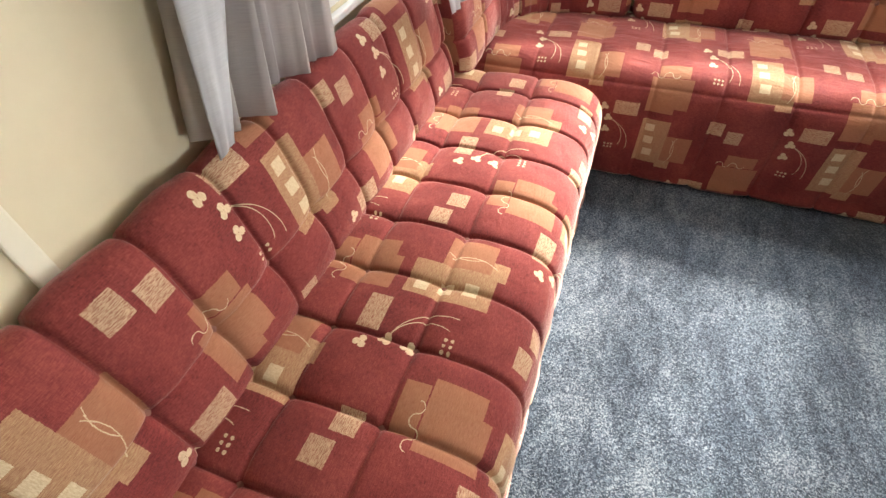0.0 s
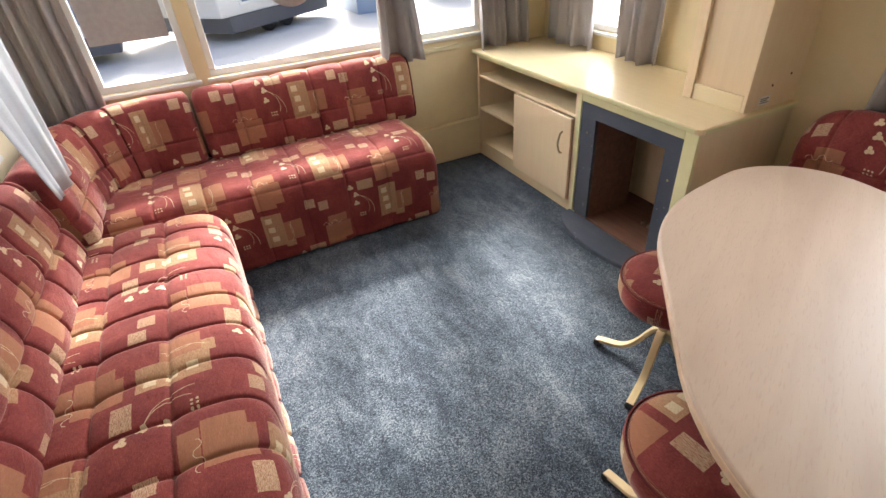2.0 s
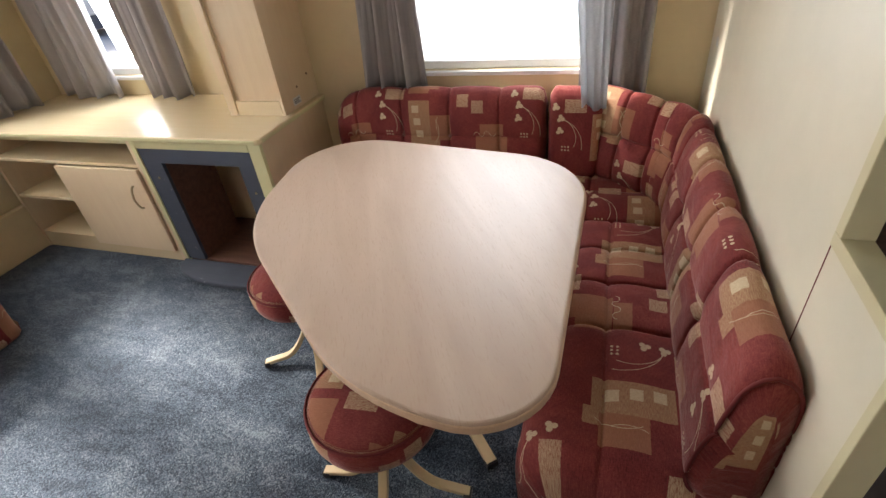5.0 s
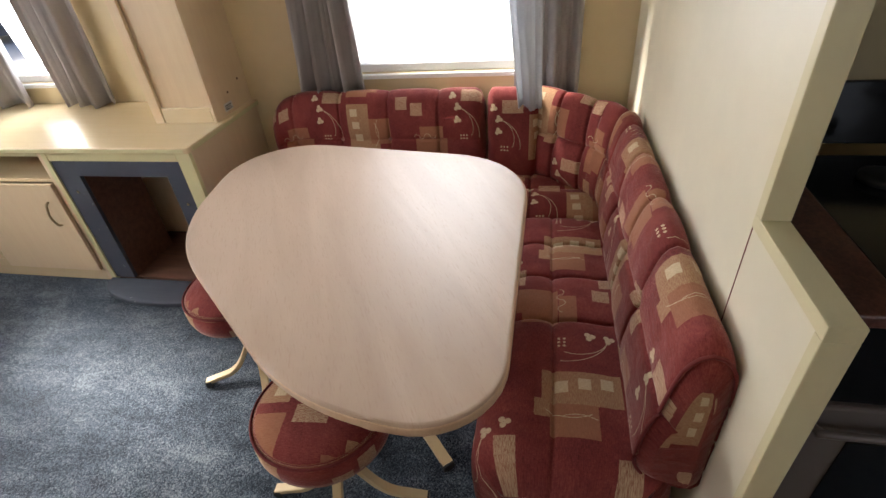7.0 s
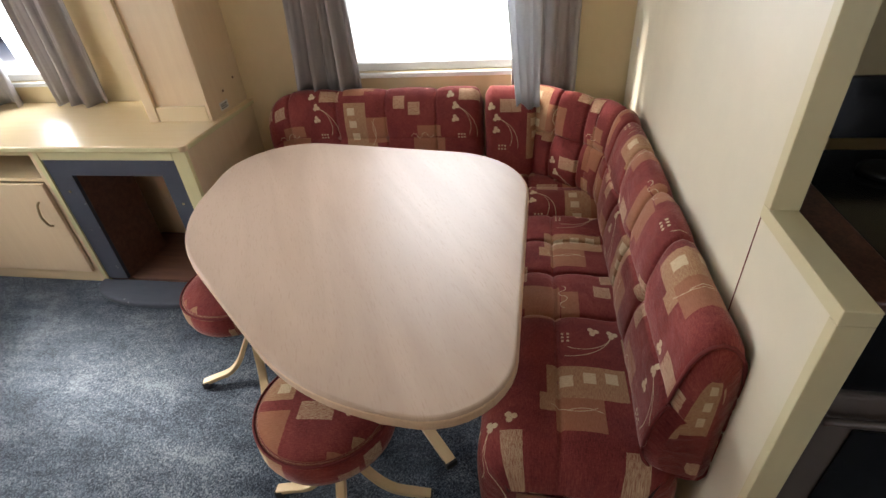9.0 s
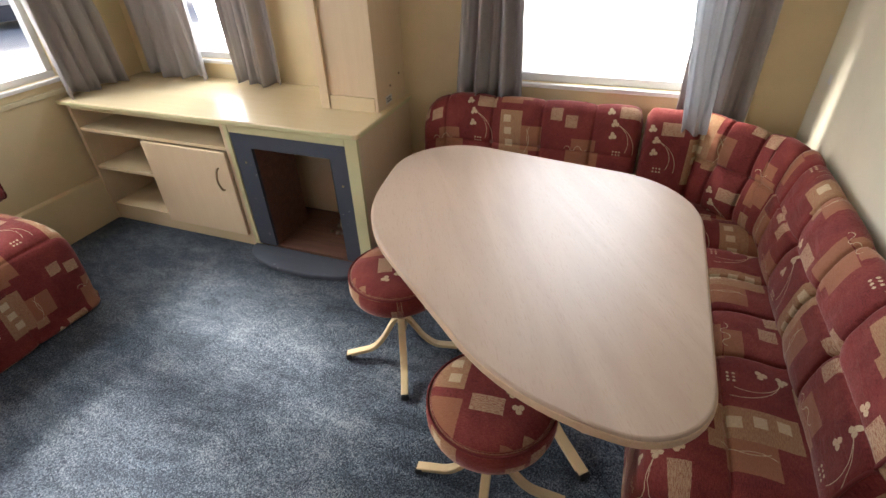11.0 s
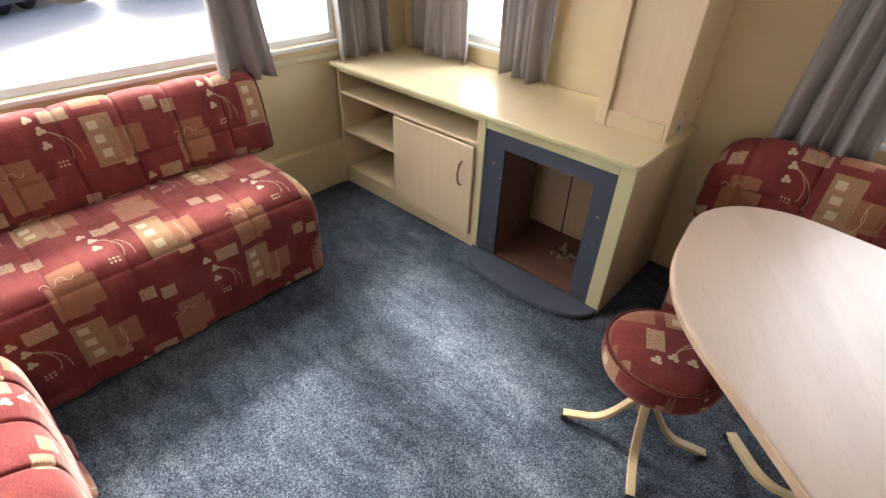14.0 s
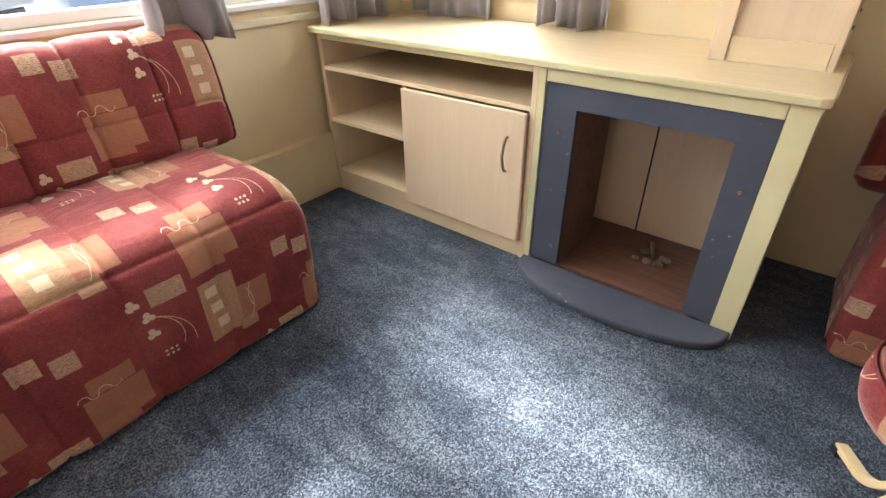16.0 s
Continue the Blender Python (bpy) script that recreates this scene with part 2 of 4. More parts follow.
TRIM = painted("cream_trim", (0.74, 0.66, 0.44), 0.4)
MAPLE = woody("maple_laminate", (0.75, 0.605, 0.38), (0.73, 0.58, 0.355), 1, 0.24)
MAPLE_V = woody("maple_laminate_upright", (0.74, 0.585, 0.385), (0.705, 0.545, 0.35), 2, 0.4)
BEECH = table_top_material()
BEECH_EDGE = woody("beech_edge", (0.64, 0.46, 0.31), (0.56, 0.39, 0.25), 0, 0.4)
BLUE = chipped_paint("slate_blue_paint", (0.074, 0.083, 0.108), (0.30, 0.30, 0.31))
BROWN = woody("brown_chipboard", (0.185, 0.088, 0.054), (0.108, 0.048, 0.032), 1, 0.6)
CURTAIN = curtain_material("grey_satin_curtain", (0.45, 0.42, 0.41), 0.16)
LINING = curtain_material("pale_curtain_lining", (0.70, 0.72, 0.75), 0.40)
PVC = painted("white_window_frame", (0.80, 0.80, 0.78), 0.35, 0.03)
GLASS = glass_material()
BRASS = plain("aged_brass", (0.42, 0.33, 0.20), 0.35, 1.0)
LEG = painted("cream_gold_enamel", (0.62, 0.47, 0.26), 0.35)
BLACK = plain("black_plastic", (0.015, 0.015, 0.016), 0.5)
DARK = plain("black_glass_enamel", (0.010, 0.010, 0.011), 0.15)
STEEL = plain("grey_metal", (0.30, 0.31, 0.33), 0.35, 0.8)
GROUND = painted("pale_concrete", (0.84, 0.82, 0.79), 0.9)
ENAMEL = painted("grey_enamel", (0.15, 0.122, 0.112), 0.4)
CARAVAN = painted("pale_caravan_cladding", (0.72, 0.70, 0.66), 0.5)


# ---- mesh helpers ----
def part(name, bm, material, parent=None, label="", smooth=False):
    me = bpy.data.meshes.new(name)
    bmesh.ops.recalc_face_normals(bm, faces=bm.faces)
    bm.to_mesh(me)
    bm.free()
    me.materials.append(material)
    if smooth:
        for p in me.polygons:
            p.use_smooth = True
    ob = new(name, me)
    if parent is not None:
        ob.parent = parent
    if label:
        ob["label"] = label
    return ob


def thing(name, label, category, at=(0, 0, 0), group="", kind=""):
    ob = new(name)
    ob.location = at
    ob.empty_display_size = 0.1
    return tagged(ob, label, category, group, kind)


def add_box(bm, x0, y0, z0, x1, y1, z1, bevel=0.0):
    r = bmesh.ops.create_cube(bm, size=1.0)
    for v in r["verts"]:
        v.co = Vector(((x0 + x1) / 2 + v.co.x * (x1 - x0), (y0 + y1) / 2 + v.co.y * (y1 - y0), (z0 + z1) / 2 + v.co.z * (z1 - z0)))
    if bevel:
        es = list({e for v in r["verts"] for e in v.link_edges})
        bmesh.ops.bevel(bm, geom=es, offset=bevel, segments=2, affect="EDGES", profile=0.5)


def box(x0, y0, z0, x1, y1, z1, bevel=0.0):
    bm = bmesh.new()
    add_box(bm, x0, y0, z0, x1, y1, z1, bevel)
    return bm


def slab(outline, z0, z1, bevel=0.0, segments=3):
    """A flat plate of the given plan outline."""
    bm = bmesh.new()
    vs = [bm.verts.new((x, y, z0)) for x, y in outline]
    f = bm.faces.new(vs)
    up = bmesh.ops.extrude_face_region(bm, geom=[f])
    tops = [g for g in up["geom"] if isinstance(g, bmesh.types.BMVert)]
    for v in tops:
        v.co.z = z1
    if bevel:
        es = [e for e in bm.edges if abs(e.verts[0].co.z - e.verts[1].co.z) < 1e-6]
        bmesh.ops.bevel(bm, geom=es, offset=bevel, segments=segments, affect="EDGES", profile=0.5)
    return bm


def rounded(corners, n=10):
    """A plan outline from corners (x, y, radius)."""
    pts = []
    m = len(corners)
    for i, (x, y, r) in enumerate(corners):
        p = Vector((x, y))
        a = (Vector(corners[i - 1][:2]) - p).normalized()
        b = (Vector(corners[(i + 1) % m][:2]) - p).normalized()
        half = a.angle(b) / 2
        d = r / math.tan(half)
        c = p + (a + b).normalized() * (r / math.sin(half))
        s, e = p + a * d - c, p + b * d - c
        a0 = math.atan2(s.y, s.x)
        da = (math.atan2(e.y, e.x) - a0 + math.pi) % (2 * math.pi) - math.pi
        for k in range(n + 1):
            t = a0 + da * k / n
            pts.append((c.x + r * math.cos(t), c.y + r * math.sin(t)))
    return pts


def tube(points, radius, sides=10, flat=1.0):
    """A rod through points in space."""
    bm = bmesh.new()
    rings = []
    pts = [Vector(p) for p in points]
    for i, p in enumerate(pts):
        d = (pts[min(i + 1, len(pts) - 1)] - pts[max(i - 1, 0)]).normalized()
        side = d.cross(Vector((0, 0, 1)))
        side = side.normalized() if side.length > 1e-3 else Vector((1, 0, 0))
        up = side.cross(d).normalized()
        rings.append([bm.verts.new(p + radius * (math.cos(2 * math.pi * k / sides) * side + flat * math.sin(2 * math.pi * k / sides) * up)) for k in range(sides)])
    for a, b in zip(rings, rings[1:]):
        for k in range(sides):
            bm.faces.new((a[k], a[(k + 1) % sides], b[(k + 1) % sides], b[k]))
    bm.faces.new(rings[0])
    bm.faces.new(rings[-1])
    return bm


def lathe(profile, sides=40):
    bm = bmesh.new()
    rings = []
    for r, z in profile:
        rings.append([bm.verts.new((r * math.cos(2 * math.pi * k / sides), r * math.sin(2 * math.pi * k / sides), z)) for k in range(sides)])
    for a, b in zip(rings, rings[1:]):
        for k in range(sides):
            bm.faces.new((a[k], a[(k + 1) % sides], b[(k + 1) % sides], b[k]))
    bm.faces.new(rings[0])
    bm.faces.new(rings[-1])
    return bm


def smooth_line(pts, step, extra=()):
    """Points at even steps along a polyline, closer near the extra lengths, with their arc lengths."""
    pts = [Vector(p) for p in pts]
    lens = [0.0]
    for a, b in zip(pts, pts[1:]):
        lens.append(lens[-1] + (b - a).length)
    n = max(2, int(lens[-1] / step) + 1)
    marks = [lens[-1] * i / n for i in range(n + 1)]
    close = [c + d for c in extra for d in (-0.013, -0.007, -0.0035, 0.0, 0.0035, 0.007, 0.013) if 0.002 < c + d < lens[-1] - 0.002]
    marks = [k for k in marks if k in (0.0, marks[-1]) or not any(abs(k - c) < 0.0165 for c in extra)] + close
    out = []
    j = 0
    for s in sorted(marks):
        while j < len(pts) - 2 and lens[j + 1] < s:
            j += 1
        w = (s - lens[j]) / max(lens[j + 1] - lens[j], 1e-9)
        out.append((pts[j].lerp(pts[j + 1], min(max(w, 0), 1)), s))
    return out


def catmull(pts, closed=True, n=8):
    pts = [Vector(p) for p in pts]
    m = len(pts)
    out = []
    for i in range(m if closed else m - 1):
        p0, p1 = pts[(i - 1) % m] if closed or i else pts[0], pts[i]
        p2 = pts[(i + 1) % m]
        p3 = pts[(i + 2) % m] if closed or i + 2 < m else pts[-1]
        for k in range(n):
            t = k / n
            out.append(0.5 * ((2 * p1) + (p2 - p0) * t + (2 * p0 - 5 * p1 + 4 * p2 - p3) * t * t + (3 * p1 - p0 - 3 * p2 + p3) * t ** 3))
    if not closed:
        out.append(pts[-1])
    return out


def cushion(name, path, profile, parent, cross=(), along=(), depth=0.012, buttons=(), end=0.035, anchor=(0.0, (0.1, 0.4), 0.0), flip=False, crown=(0.0, 0.0), step=0.018, puff=0.006, label="", piped=False):
    """An upholstered length: a closed profile (out from the wall, up) swept along a plan path, wall on its left hand.
    cross: seams at these lengths of the path; along: seams at these lengths round the profile; buttons: (length, round).
    anchor: the length at which the cloth pattern begins, a point of the profile and the pattern's height there.
    crown: how far the top drops, rounded, towards each end. piped: a cord sewn round the far end."""
    line = smooth_line(path, step, cross)
    prof = smooth_line(catmull([(*p,) for p in profile]) + [Vector(profile[0])], 0.018, along)[:-1]
    total = line[-1][1]
    rc = min(prof, key=lambda k: (k[0] - Vector(anchor[1])).length)[1]
    sign = -1.0 if flip else 1.0
    shift = (-anchor[0], anchor[2] - sign * rc)
    np_ = len(prof)
    bm = bmesh.new()
    uv = bm.loops.layers.uv.new("UVMap")
    rings = []
    low, high = min(p.y for p, _ in prof), max(p.y for p, _ in prof)
    cen = sum((p for p, _ in prof), Vector((0, 0))) / np_
    for i, (p, s) in enumerate(line):
        a = line[max(i - 1, 0)][0]
        b = line[min(i + 1, len(line) - 1)][0]
        d = (b - a).normalized()
        out = Vector((d.y, -d.x))
        e = min(s, total - s)
        inset = end * (1 - math.sqrt(max(0.0, 1 - (1 - min(e / end, 1)) ** 2)))
        ring = []
        drop = 0.0
        for c, e2 in ((crown[0], s), (crown[1], total - s)):
            if c and e2 < c * 1.3:
                drop += c * (1 - math.sqrt(max(0.0, 1 - (1 - e2 / (c * 1.3)) ** 2)))
        for j, (q, r) in enumerate(prof):
            tq = (prof[(j + 1) % np_][0] - prof[j - 1][0]).normalized()
            nq = Vector((tq.y, -tq.x))
            if nq.dot(q - cen) < 0:
                nq = -nq
            g = 0.0
            near = 1.0
            for c in cross:
                k = math.exp(-((s - c) / 0.0050) ** 2)
                g -= depth * k
                near = min(near, abs(s - c) / 0.06)
            for c in along:
                g -= depth * 0.7 * math.exp(-((r - c) / 0.0055) ** 2)
                near = min(near, abs(r - c) / 0.06)
            for bs, br in buttons:
                g -= depth * 1.1 * math.exp(-(((s - bs) / 0.03) ** 2 + ((r - br) / 0.03) ** 2))
            g += puff * min(near, 1.0)
            wob = noise.noise(Vector((s * 7 + shift[0] * 3, r * 7, shift[1] * 5))) * 0.004 + noise.noise(Vector((s * 25, r * 14, 3.0))) * 0.0018
            o = q + nq * (g + wob - inset)
            if drop:
                o.y -= drop * max(0.0, (o.y - low) / (high - low))
            ring.append(bm.verts.new((p.x + out.x * o.x, p.y + out.y * o.x, max(o.y, 0.004))))
        rings.append(ring)
    for i in range(len(rings) - 1):
        for j in range(np_):
            k = (j + 1) % np_
            f = bm.faces.new((rings[i][j], rings[i + 1][j], rings[i + 1][k], rings[i][k]))
            s0, s1 = line[i][1], line[i + 1][1]
            r0 = prof[j][1]
            r1 = prof[k][1] if k else r0 + 0.018
            for lp, (a, b) in zip(f.loops, ((s0, r0), (s1, r0), (s1, r1), (s0, r1))):
                lp[uv].uv = (a + shift[0], sign * b + shift[1])
    for ring, s in ((rings[0], 0.0), (rings[-1], total)):
        f = bm.faces.new(ring)
        for lp, (q, r) in zip(f.loops, prof):
            lp[uv].uv = (q.x + shift[0] + s, -q.y + 0.8)
    ob = part(name, bm, FABRIC, parent, label, smooth=True)
    for p in ob.data.polygons[-2:]:
        p.use_smooth = False
    for bs, br in buttons:
        i = min(range(len(line)), key=lambda n: abs(line[n][1] - bs))
        j = min(range(np_), key=lambda n: abs(prof[n][1] - br))
        a = Vector(ob.data.vertices[i * np_ + j].co)
        nrm = ob.data.vertices[i * np_ + j].normal.copy()
        b2 = lathe([(0.0015, -0.004), (0.008, -0.003), (0.011, 0.001), (0.009, 0.005), (0.002, 0.0075)], 12)
        bo = part("button", b2, BUTTON, ob, "", smooth=True)
        bo.matrix_local = Matrix.Translation(a + nrm * 0.002) @ nrm.to_track_quat("Z", "Y").to_matrix().to_4x4()
    if piped:
        row = max(i for i, (_, s) in enumerate(line) if total - s >= end * 0.35)
        ring = [Vector(ob.data.vertices[row * np_ + j].co) + 0.002 * ob.data.vertices[row * np_ + j].normal for j in range(np_)]
        part("piping", tube(ring + ring[:1], 0.004, 6), RED, ob, "dark red piping", smooth=True)
    return ob


def wall_with_openings(name, axis, at0, at1, u0, u1, z0, z1, holes, material, label):
    """A wall of thickness at0..at1 along axis ('x' or 'y'), with openings (u0, z0, u1, z1)."""
    bm = bmesh.new()
    us = sorted({u0, u1, *[h[0] for h in holes], *[h[2] for h in holes]})
    for a, b in zip(us, us[1:]):
        zs = [z0]
        inside = [h for h in holes if h[0] <= a and h[2] >= b]
        spans = []
        lo = z0
        for h in sorted(inside, key=lambda h: h[1]):
            spans.append((lo, h[1]))
            lo = h[3]
        spans.append((lo, z1))
        for s, e in spans:
            if e - s > 1e-4:
                if axis == "x":
                    add_box(bm, a, at0, s, b, at1, e)
                else:
                    add_box(bm, at0, a, s, at1, b, e)
    bmesh.ops.remove_doubles(bm, verts=bm.verts, dist=1e-5)
    return tagged(part(name, bm, material), label, "wall", kind="structure")


# ---- the room ----
XR, YF, YB, YP, H = 2.97, 3.02, -3.2, -0.43, 1.98
SILL, HEAD = 0.815, 1.72
tagged(part("ground", box(-60, -60, -0.91, 60, 60, -0.86), GROUND), "pale sunlit concrete ground outside the caravan", "ground", kind="structure")
tagged(part("floor", box(-0.06, YB, -0.05, XR + 0.06, YF + 0.06, 0.0), CARPET), "blue-grey flecked carpet over the whole floor", "floor", kind="structure")
# unseen ceiling; its darkened colour keeps bounced light down
tagged(part("ceiling", box(-0.06, YB, H, XR + 0.06, YF + 0.06, H + 0.05), CEILING), "plain unseen ceiling board, darkened to cut bounced light", "ceiling", kind="structure")
LW = (1.30, SILL, 2.36, HEAD)
# opening added out of view to let the kitchen fill lamp in
FILL_KW = (-2.0, 1.0, -1.2, HEAD)
wall_with_openings("wall_west", "y", -0.06, 0.0, YB, YF + 0.06, 0, H, [FILL_KW, LW], WALL_PALE, "cream vinyl-faced side wall with one window and an added kitchen opening")
F1, F2, F3 = (0.30, SILL, 0.755, HEAD), (0.825, SILL, 1.86, HEAD), (1.99, SILL, 2.47, HEAD)
wall_with_openings("wall_north", "x", YF, YF + 0.06, 0, XR, 0, H, [F1, F2, F3], WALL, "cream front wall with three windows")
D1, D2 = (-0.03, SILL, 0.76, HEAD), (2.08, SILL, 2.62, HEAD)
wall_with_openings("wall_east", "y", XR, XR + 0.06, YB, YF + 0.06, 0, H, [D1, D2], WALL, "cream side wall with two windows")
# out of view; dark brown so that the kitchen end returns little light
wall_with_openings("wall_south", "x", YB - 0.06, YB, 0, XR, 0, H, [], BROWN, "unseen end wall of the kitchen, dark brown to cut bounced light")


def window(name, axis, at, u0, z0, u1, z1, label, inward):
    """A white framed window in an opening; at: the wall's inner face; inward: which way the room lies."""
    w = thing(name, label, "window", kind="structure")

    def bx(a, c, b, d, e0, e1, bev=0.004):
        lo, hi = sorted((at - inward * e0, at - inward * e1))
        return box(a, lo, c, b, hi, d, bev) if axis == "x" else box(lo, a, c, hi, b, d, bev)

    fr = 0.035
    part("window_frame", bx(u0, z0, u1, z0 + fr, 0.015, 0.055), PVC, w)
    part("window_frame", bx(u0, z1 - fr, u1, z1, 0.015, 0.055), PVC, w)
    part("window_frame", bx(u0, z0 + fr, u0 + fr, z1 - fr, 0.015, 0.055), PVC, w)
    part("window_frame", bx(u1 - fr, z0 + fr, u1, z1 - fr, 0.015, 0.055), PVC, w)
    part("window_sill", bx(u0 - 0.02, z0 - 0.022, u1 + 0.02, z0 - 0.002, -0.018, 0.02, 0.004), PVC, w)
    g = part("pane", bx(u0 + fr, z0 + fr, u1 - fr, z1 - fr, 0.032, 0.037, 0.0), GLASS, w)
    g.visible_shadow = False
    return w


window("window_1", "y", 0.0, *LW, "white framed side window above the long sofa", 1)
# added, unseen: it only frames the opening for the kitchen fill
window("kitchen_fill_window", "y", 0.0, *FILL_KW, "added unseen kitchen window that lets in fill light", 1)
window("window_2", "x", YF, *F1, "narrow white framed front window", -1)
window("window_3", "x", YF, *F2, "wide white framed front window above the sofa", -1)
window("window_4", "x", YF, *F3, "narrow white framed front window beside the cabinet", -1)
window("window_5", "y", XR, *D1, "white framed window above the dinette seat", -1)
window("window_6", "y", XR, *D2, "white framed window above the fireside worktop", -1)

# front wall panel trims
tagged(part("trim", box(1.92, YF - 0.014, 0.735, 2.47, YF, 0.760, 0.003), TRIM), "thin cream dado rail on the front wall", "trim", kind="structure")
tagged(part("trim", box(1.86, YF - 0.045, 0.0, 2.44, YF, 0.265, 0.006), WALL), "boxed cream ledge low on the front wall", "trim", kind="structure")
tagged(part("trim", box(0.0, 0.834, 0.0, 0.010, 0.870, H, 0.004), STRIP), "narrow cream joint strip on the side wall", "trim", kind="structure")

# partition between dinette and kitchen, with a lower part beside the cooker
bm = bmesh.new()
add_box(bm, 1.60, YP - 0.035, 0, XR, YP, H)
add_box(bm, 1.358, YP - 0.035, 0, 1.60, YP, 0.93)
tagged(part("wall_partition", bm, PARTITION), "pale cream partition wall with a cut-out towards the kitchen", "wall", kind="structure")
tagged(part("trim", box(1.576, YP - 0.040, 0.9555, 1.60, YP + 0.004, H, 0.0015), EDGING), "cream upright edging of the partition opening", "trim", kind="structure")
tagged(part("trim", box(1.338, YP - 0.040, 0.931, 1.60, YP + 0.004, 0.955, 0.0015), EDGING), "cream capping on the low partition", "trim", kind="structure")
tagged(part("trim", box(1.338, YP - 0.040, 0.0, 1.3575, YP + 0.004, 0.9305, 0.0015), EDGING), "cream upright edging of the low partition", "trim", kind="structure")
tagged(part("trim", box(1.600, YP, 0.0, 1.602, YP + 0.001, 0.93), RED), "thin dark joint line on the partition", "trim", kind="structure")

# ---- corner sofa ----
SEAT1 = [(0.06, 0.02), (0.06, 0.40), (0.14, 0.450), (0.30, 0.464), (0.46, 0.468), (0.59, 0.456), (0.660, 0.414), (0.683, 0.34), (0.680, 0.20), (0.670, 0.06), (0.655, 0.01), (0.30, 0.008)]
BACK1 = [(0.012, 0.40), (0.10, 0.395), (0.165, 0.425), (0.180, 0.48), (0.155, 0.59), (0.132, 0.68), (0.110, 0.755), (0.078, 0.792), (0.042, 0.790), (0.016, 0.755), (0.010, 0.60)]
SEAT2 = [(0.06, 0.02), (0.06, 0.40), (0.16, 0.438), (0.30, 0.448), (0.46, 0.450), (0.58, 0.438), (0.645, 0.395), (0.668, 0.33), (0.665, 0.20), (0.654, 0.06), (0.638, 0.01), (0.30, 0.008)]
BACK2 = [(0.02, 0.42), (0.12, 0.415), (0.20, 0.44), (0.215, 0.49), (0.200, 0.60), (0.180, 0.70), (0.155, 0.765), (0.115, 0.79), (0.065, 0.785), (0.03, 0.74), (0.02, 0.60)]
sofa = thing("corner_sofa", "red upholstered corner sofa with tan squares and buttoned seams", "sofa")
Y0 = -0.36
seams = [0.758 + 0.165 * k - Y0 for k in range(-6, 9)]
cushion("seat_cushion", [(0, Y0), (0, 2.235)], SEAT1, sofa, cross=seams, along=(0.62, 0.81), depth=0.011,
        buttons=[(s, r) for s in seams for r in (0.62, 0.81)], anchor=(1.084 - Y0, (0.40, 0.467), 0.075), end=0.06)
cushion("back_cushion", [(0, Y0), (0, 2.14)], BACK1, sofa, cross=[s + 0.02 for s in seams], along=(0.335,), depth=0.011,
        buttons=[(s + 0.02, 0.335) for s in seams], anchor=(1.083 - Y0, (0.11, 0.755), 0.045), flip=True)
arc_path = [(0, 2.15), (0, 2.45)] + [(0.5 - 0.5 * math.cos(a), 2.52 + 0.5 * math.sin(a)) for a in [radians(9 * k) for k in range(0, 11)]] + [(0.685, YF)]
cushion("back_cushion", arc_path, BACK2, sofa, cross=(0.22, 0.44, 0.66, 0.90), along=(0.335,), anchor=(0.90, (0.155, 0.765), 0.04), flip=True)
cushion("back_cushion", [(0.695, YF), (1.90, YF)], BACK2, sofa, cross=(0.21, 0.41, 0.61, 0.80, 1.0), along=(0.335,), depth=0.007,
        buttons=[(0.21, 0.335), (0.61, 0.335), (0.80, 0.335)], anchor=(0.965, (0.155, 0.765), 0.04), flip=True, end=0.05, crown=(0, 0.06), piped=True)
cushion("seat_cushion", [(0.10, YF), (1.815, YF)], SEAT2, sofa, cross=(0.30, 0.52, 0.74, 0.96, 1.18, 1.40), along=(1.01,), depth=0.0045, anchor=(1.52, (0.50, 0.449), 0.075), end=0.06, crown=(0, 0.07))

# ---- dinette seating ----
SEAT3 = [(0.05, 0.02), (0.05, 0.37), (0.16, 0.41), (0.28, 0.418), (0.38, 0.415), (0.45, 0.39), (0.475, 0.34), (0.475, 0.20), (0.465, 0.06), (0.45, 0.01), (0.25, 0.008)]
BACK3 = [(0.035, 0.38), (0.11, 0.375), (0.165, 0.40), (0.185, 0.46), (0.175, 0.58), (0.165, 0.67), (0.145, 0.735), (0.105, 0.765), (0.065, 0.755), (0.035, 0.71), (0.03, 0.58)]
BACK4 = [(0.006, 0.38), (0.06, 0.375), (0.110, 0.40), (0.132, 0.46), (0.120, 0.57), (0.104, 0.66), (0.086, 0.730), (0.060, 0.765), (0.032, 0.757), (0.010, 0.71), (0.005, 0.57)]
dinette = thing("dinette_bench", "red upholstered L-shaped dinette bench with tan squares", "bench")
cushion("seat_cushion", [(XR, 1.055), (XR, YP + 0.02)], SEAT3, dinette, cross=(0.28, 0.56, 0.84, 1.1), along=(0.62,), depth=0.008, anchor=(0.207, (0.28, 0.418), 0.3), end=0.05, crown=(0.05, 0))
cushion("seat_cushion", [(XR - 0.47, YP), (1.435, YP)], SEAT3, dinette, cross=(0.04, 0.22, 0.40, 0.60), along=(0.62,), depth=0.011,
        buttons=[(0.22, 0.62), (0.40, 0.62), (0.60, 0.62), (0.22, 0.74), (0.40, 0.74), (0.60, 0.74), (0.84, 0.62)], anchor=(0.67, (0.23, 0.416), 0.15), end=0.08, crown=(0, 0.05))
cushion("back_cushion", [(XR, 1.135), (XR, 0.150)], BACK3, dinette, cross=(0.13, 0.35, 0.57, 0.79), along=(0.33,), depth=0.006, buttons=[(0.35, 0.33), (0.57, 0.33)], anchor=(0.265, (0.145, 0.735), 0.05), flip=True, end=0.05, crown=(0.15, 0.02))
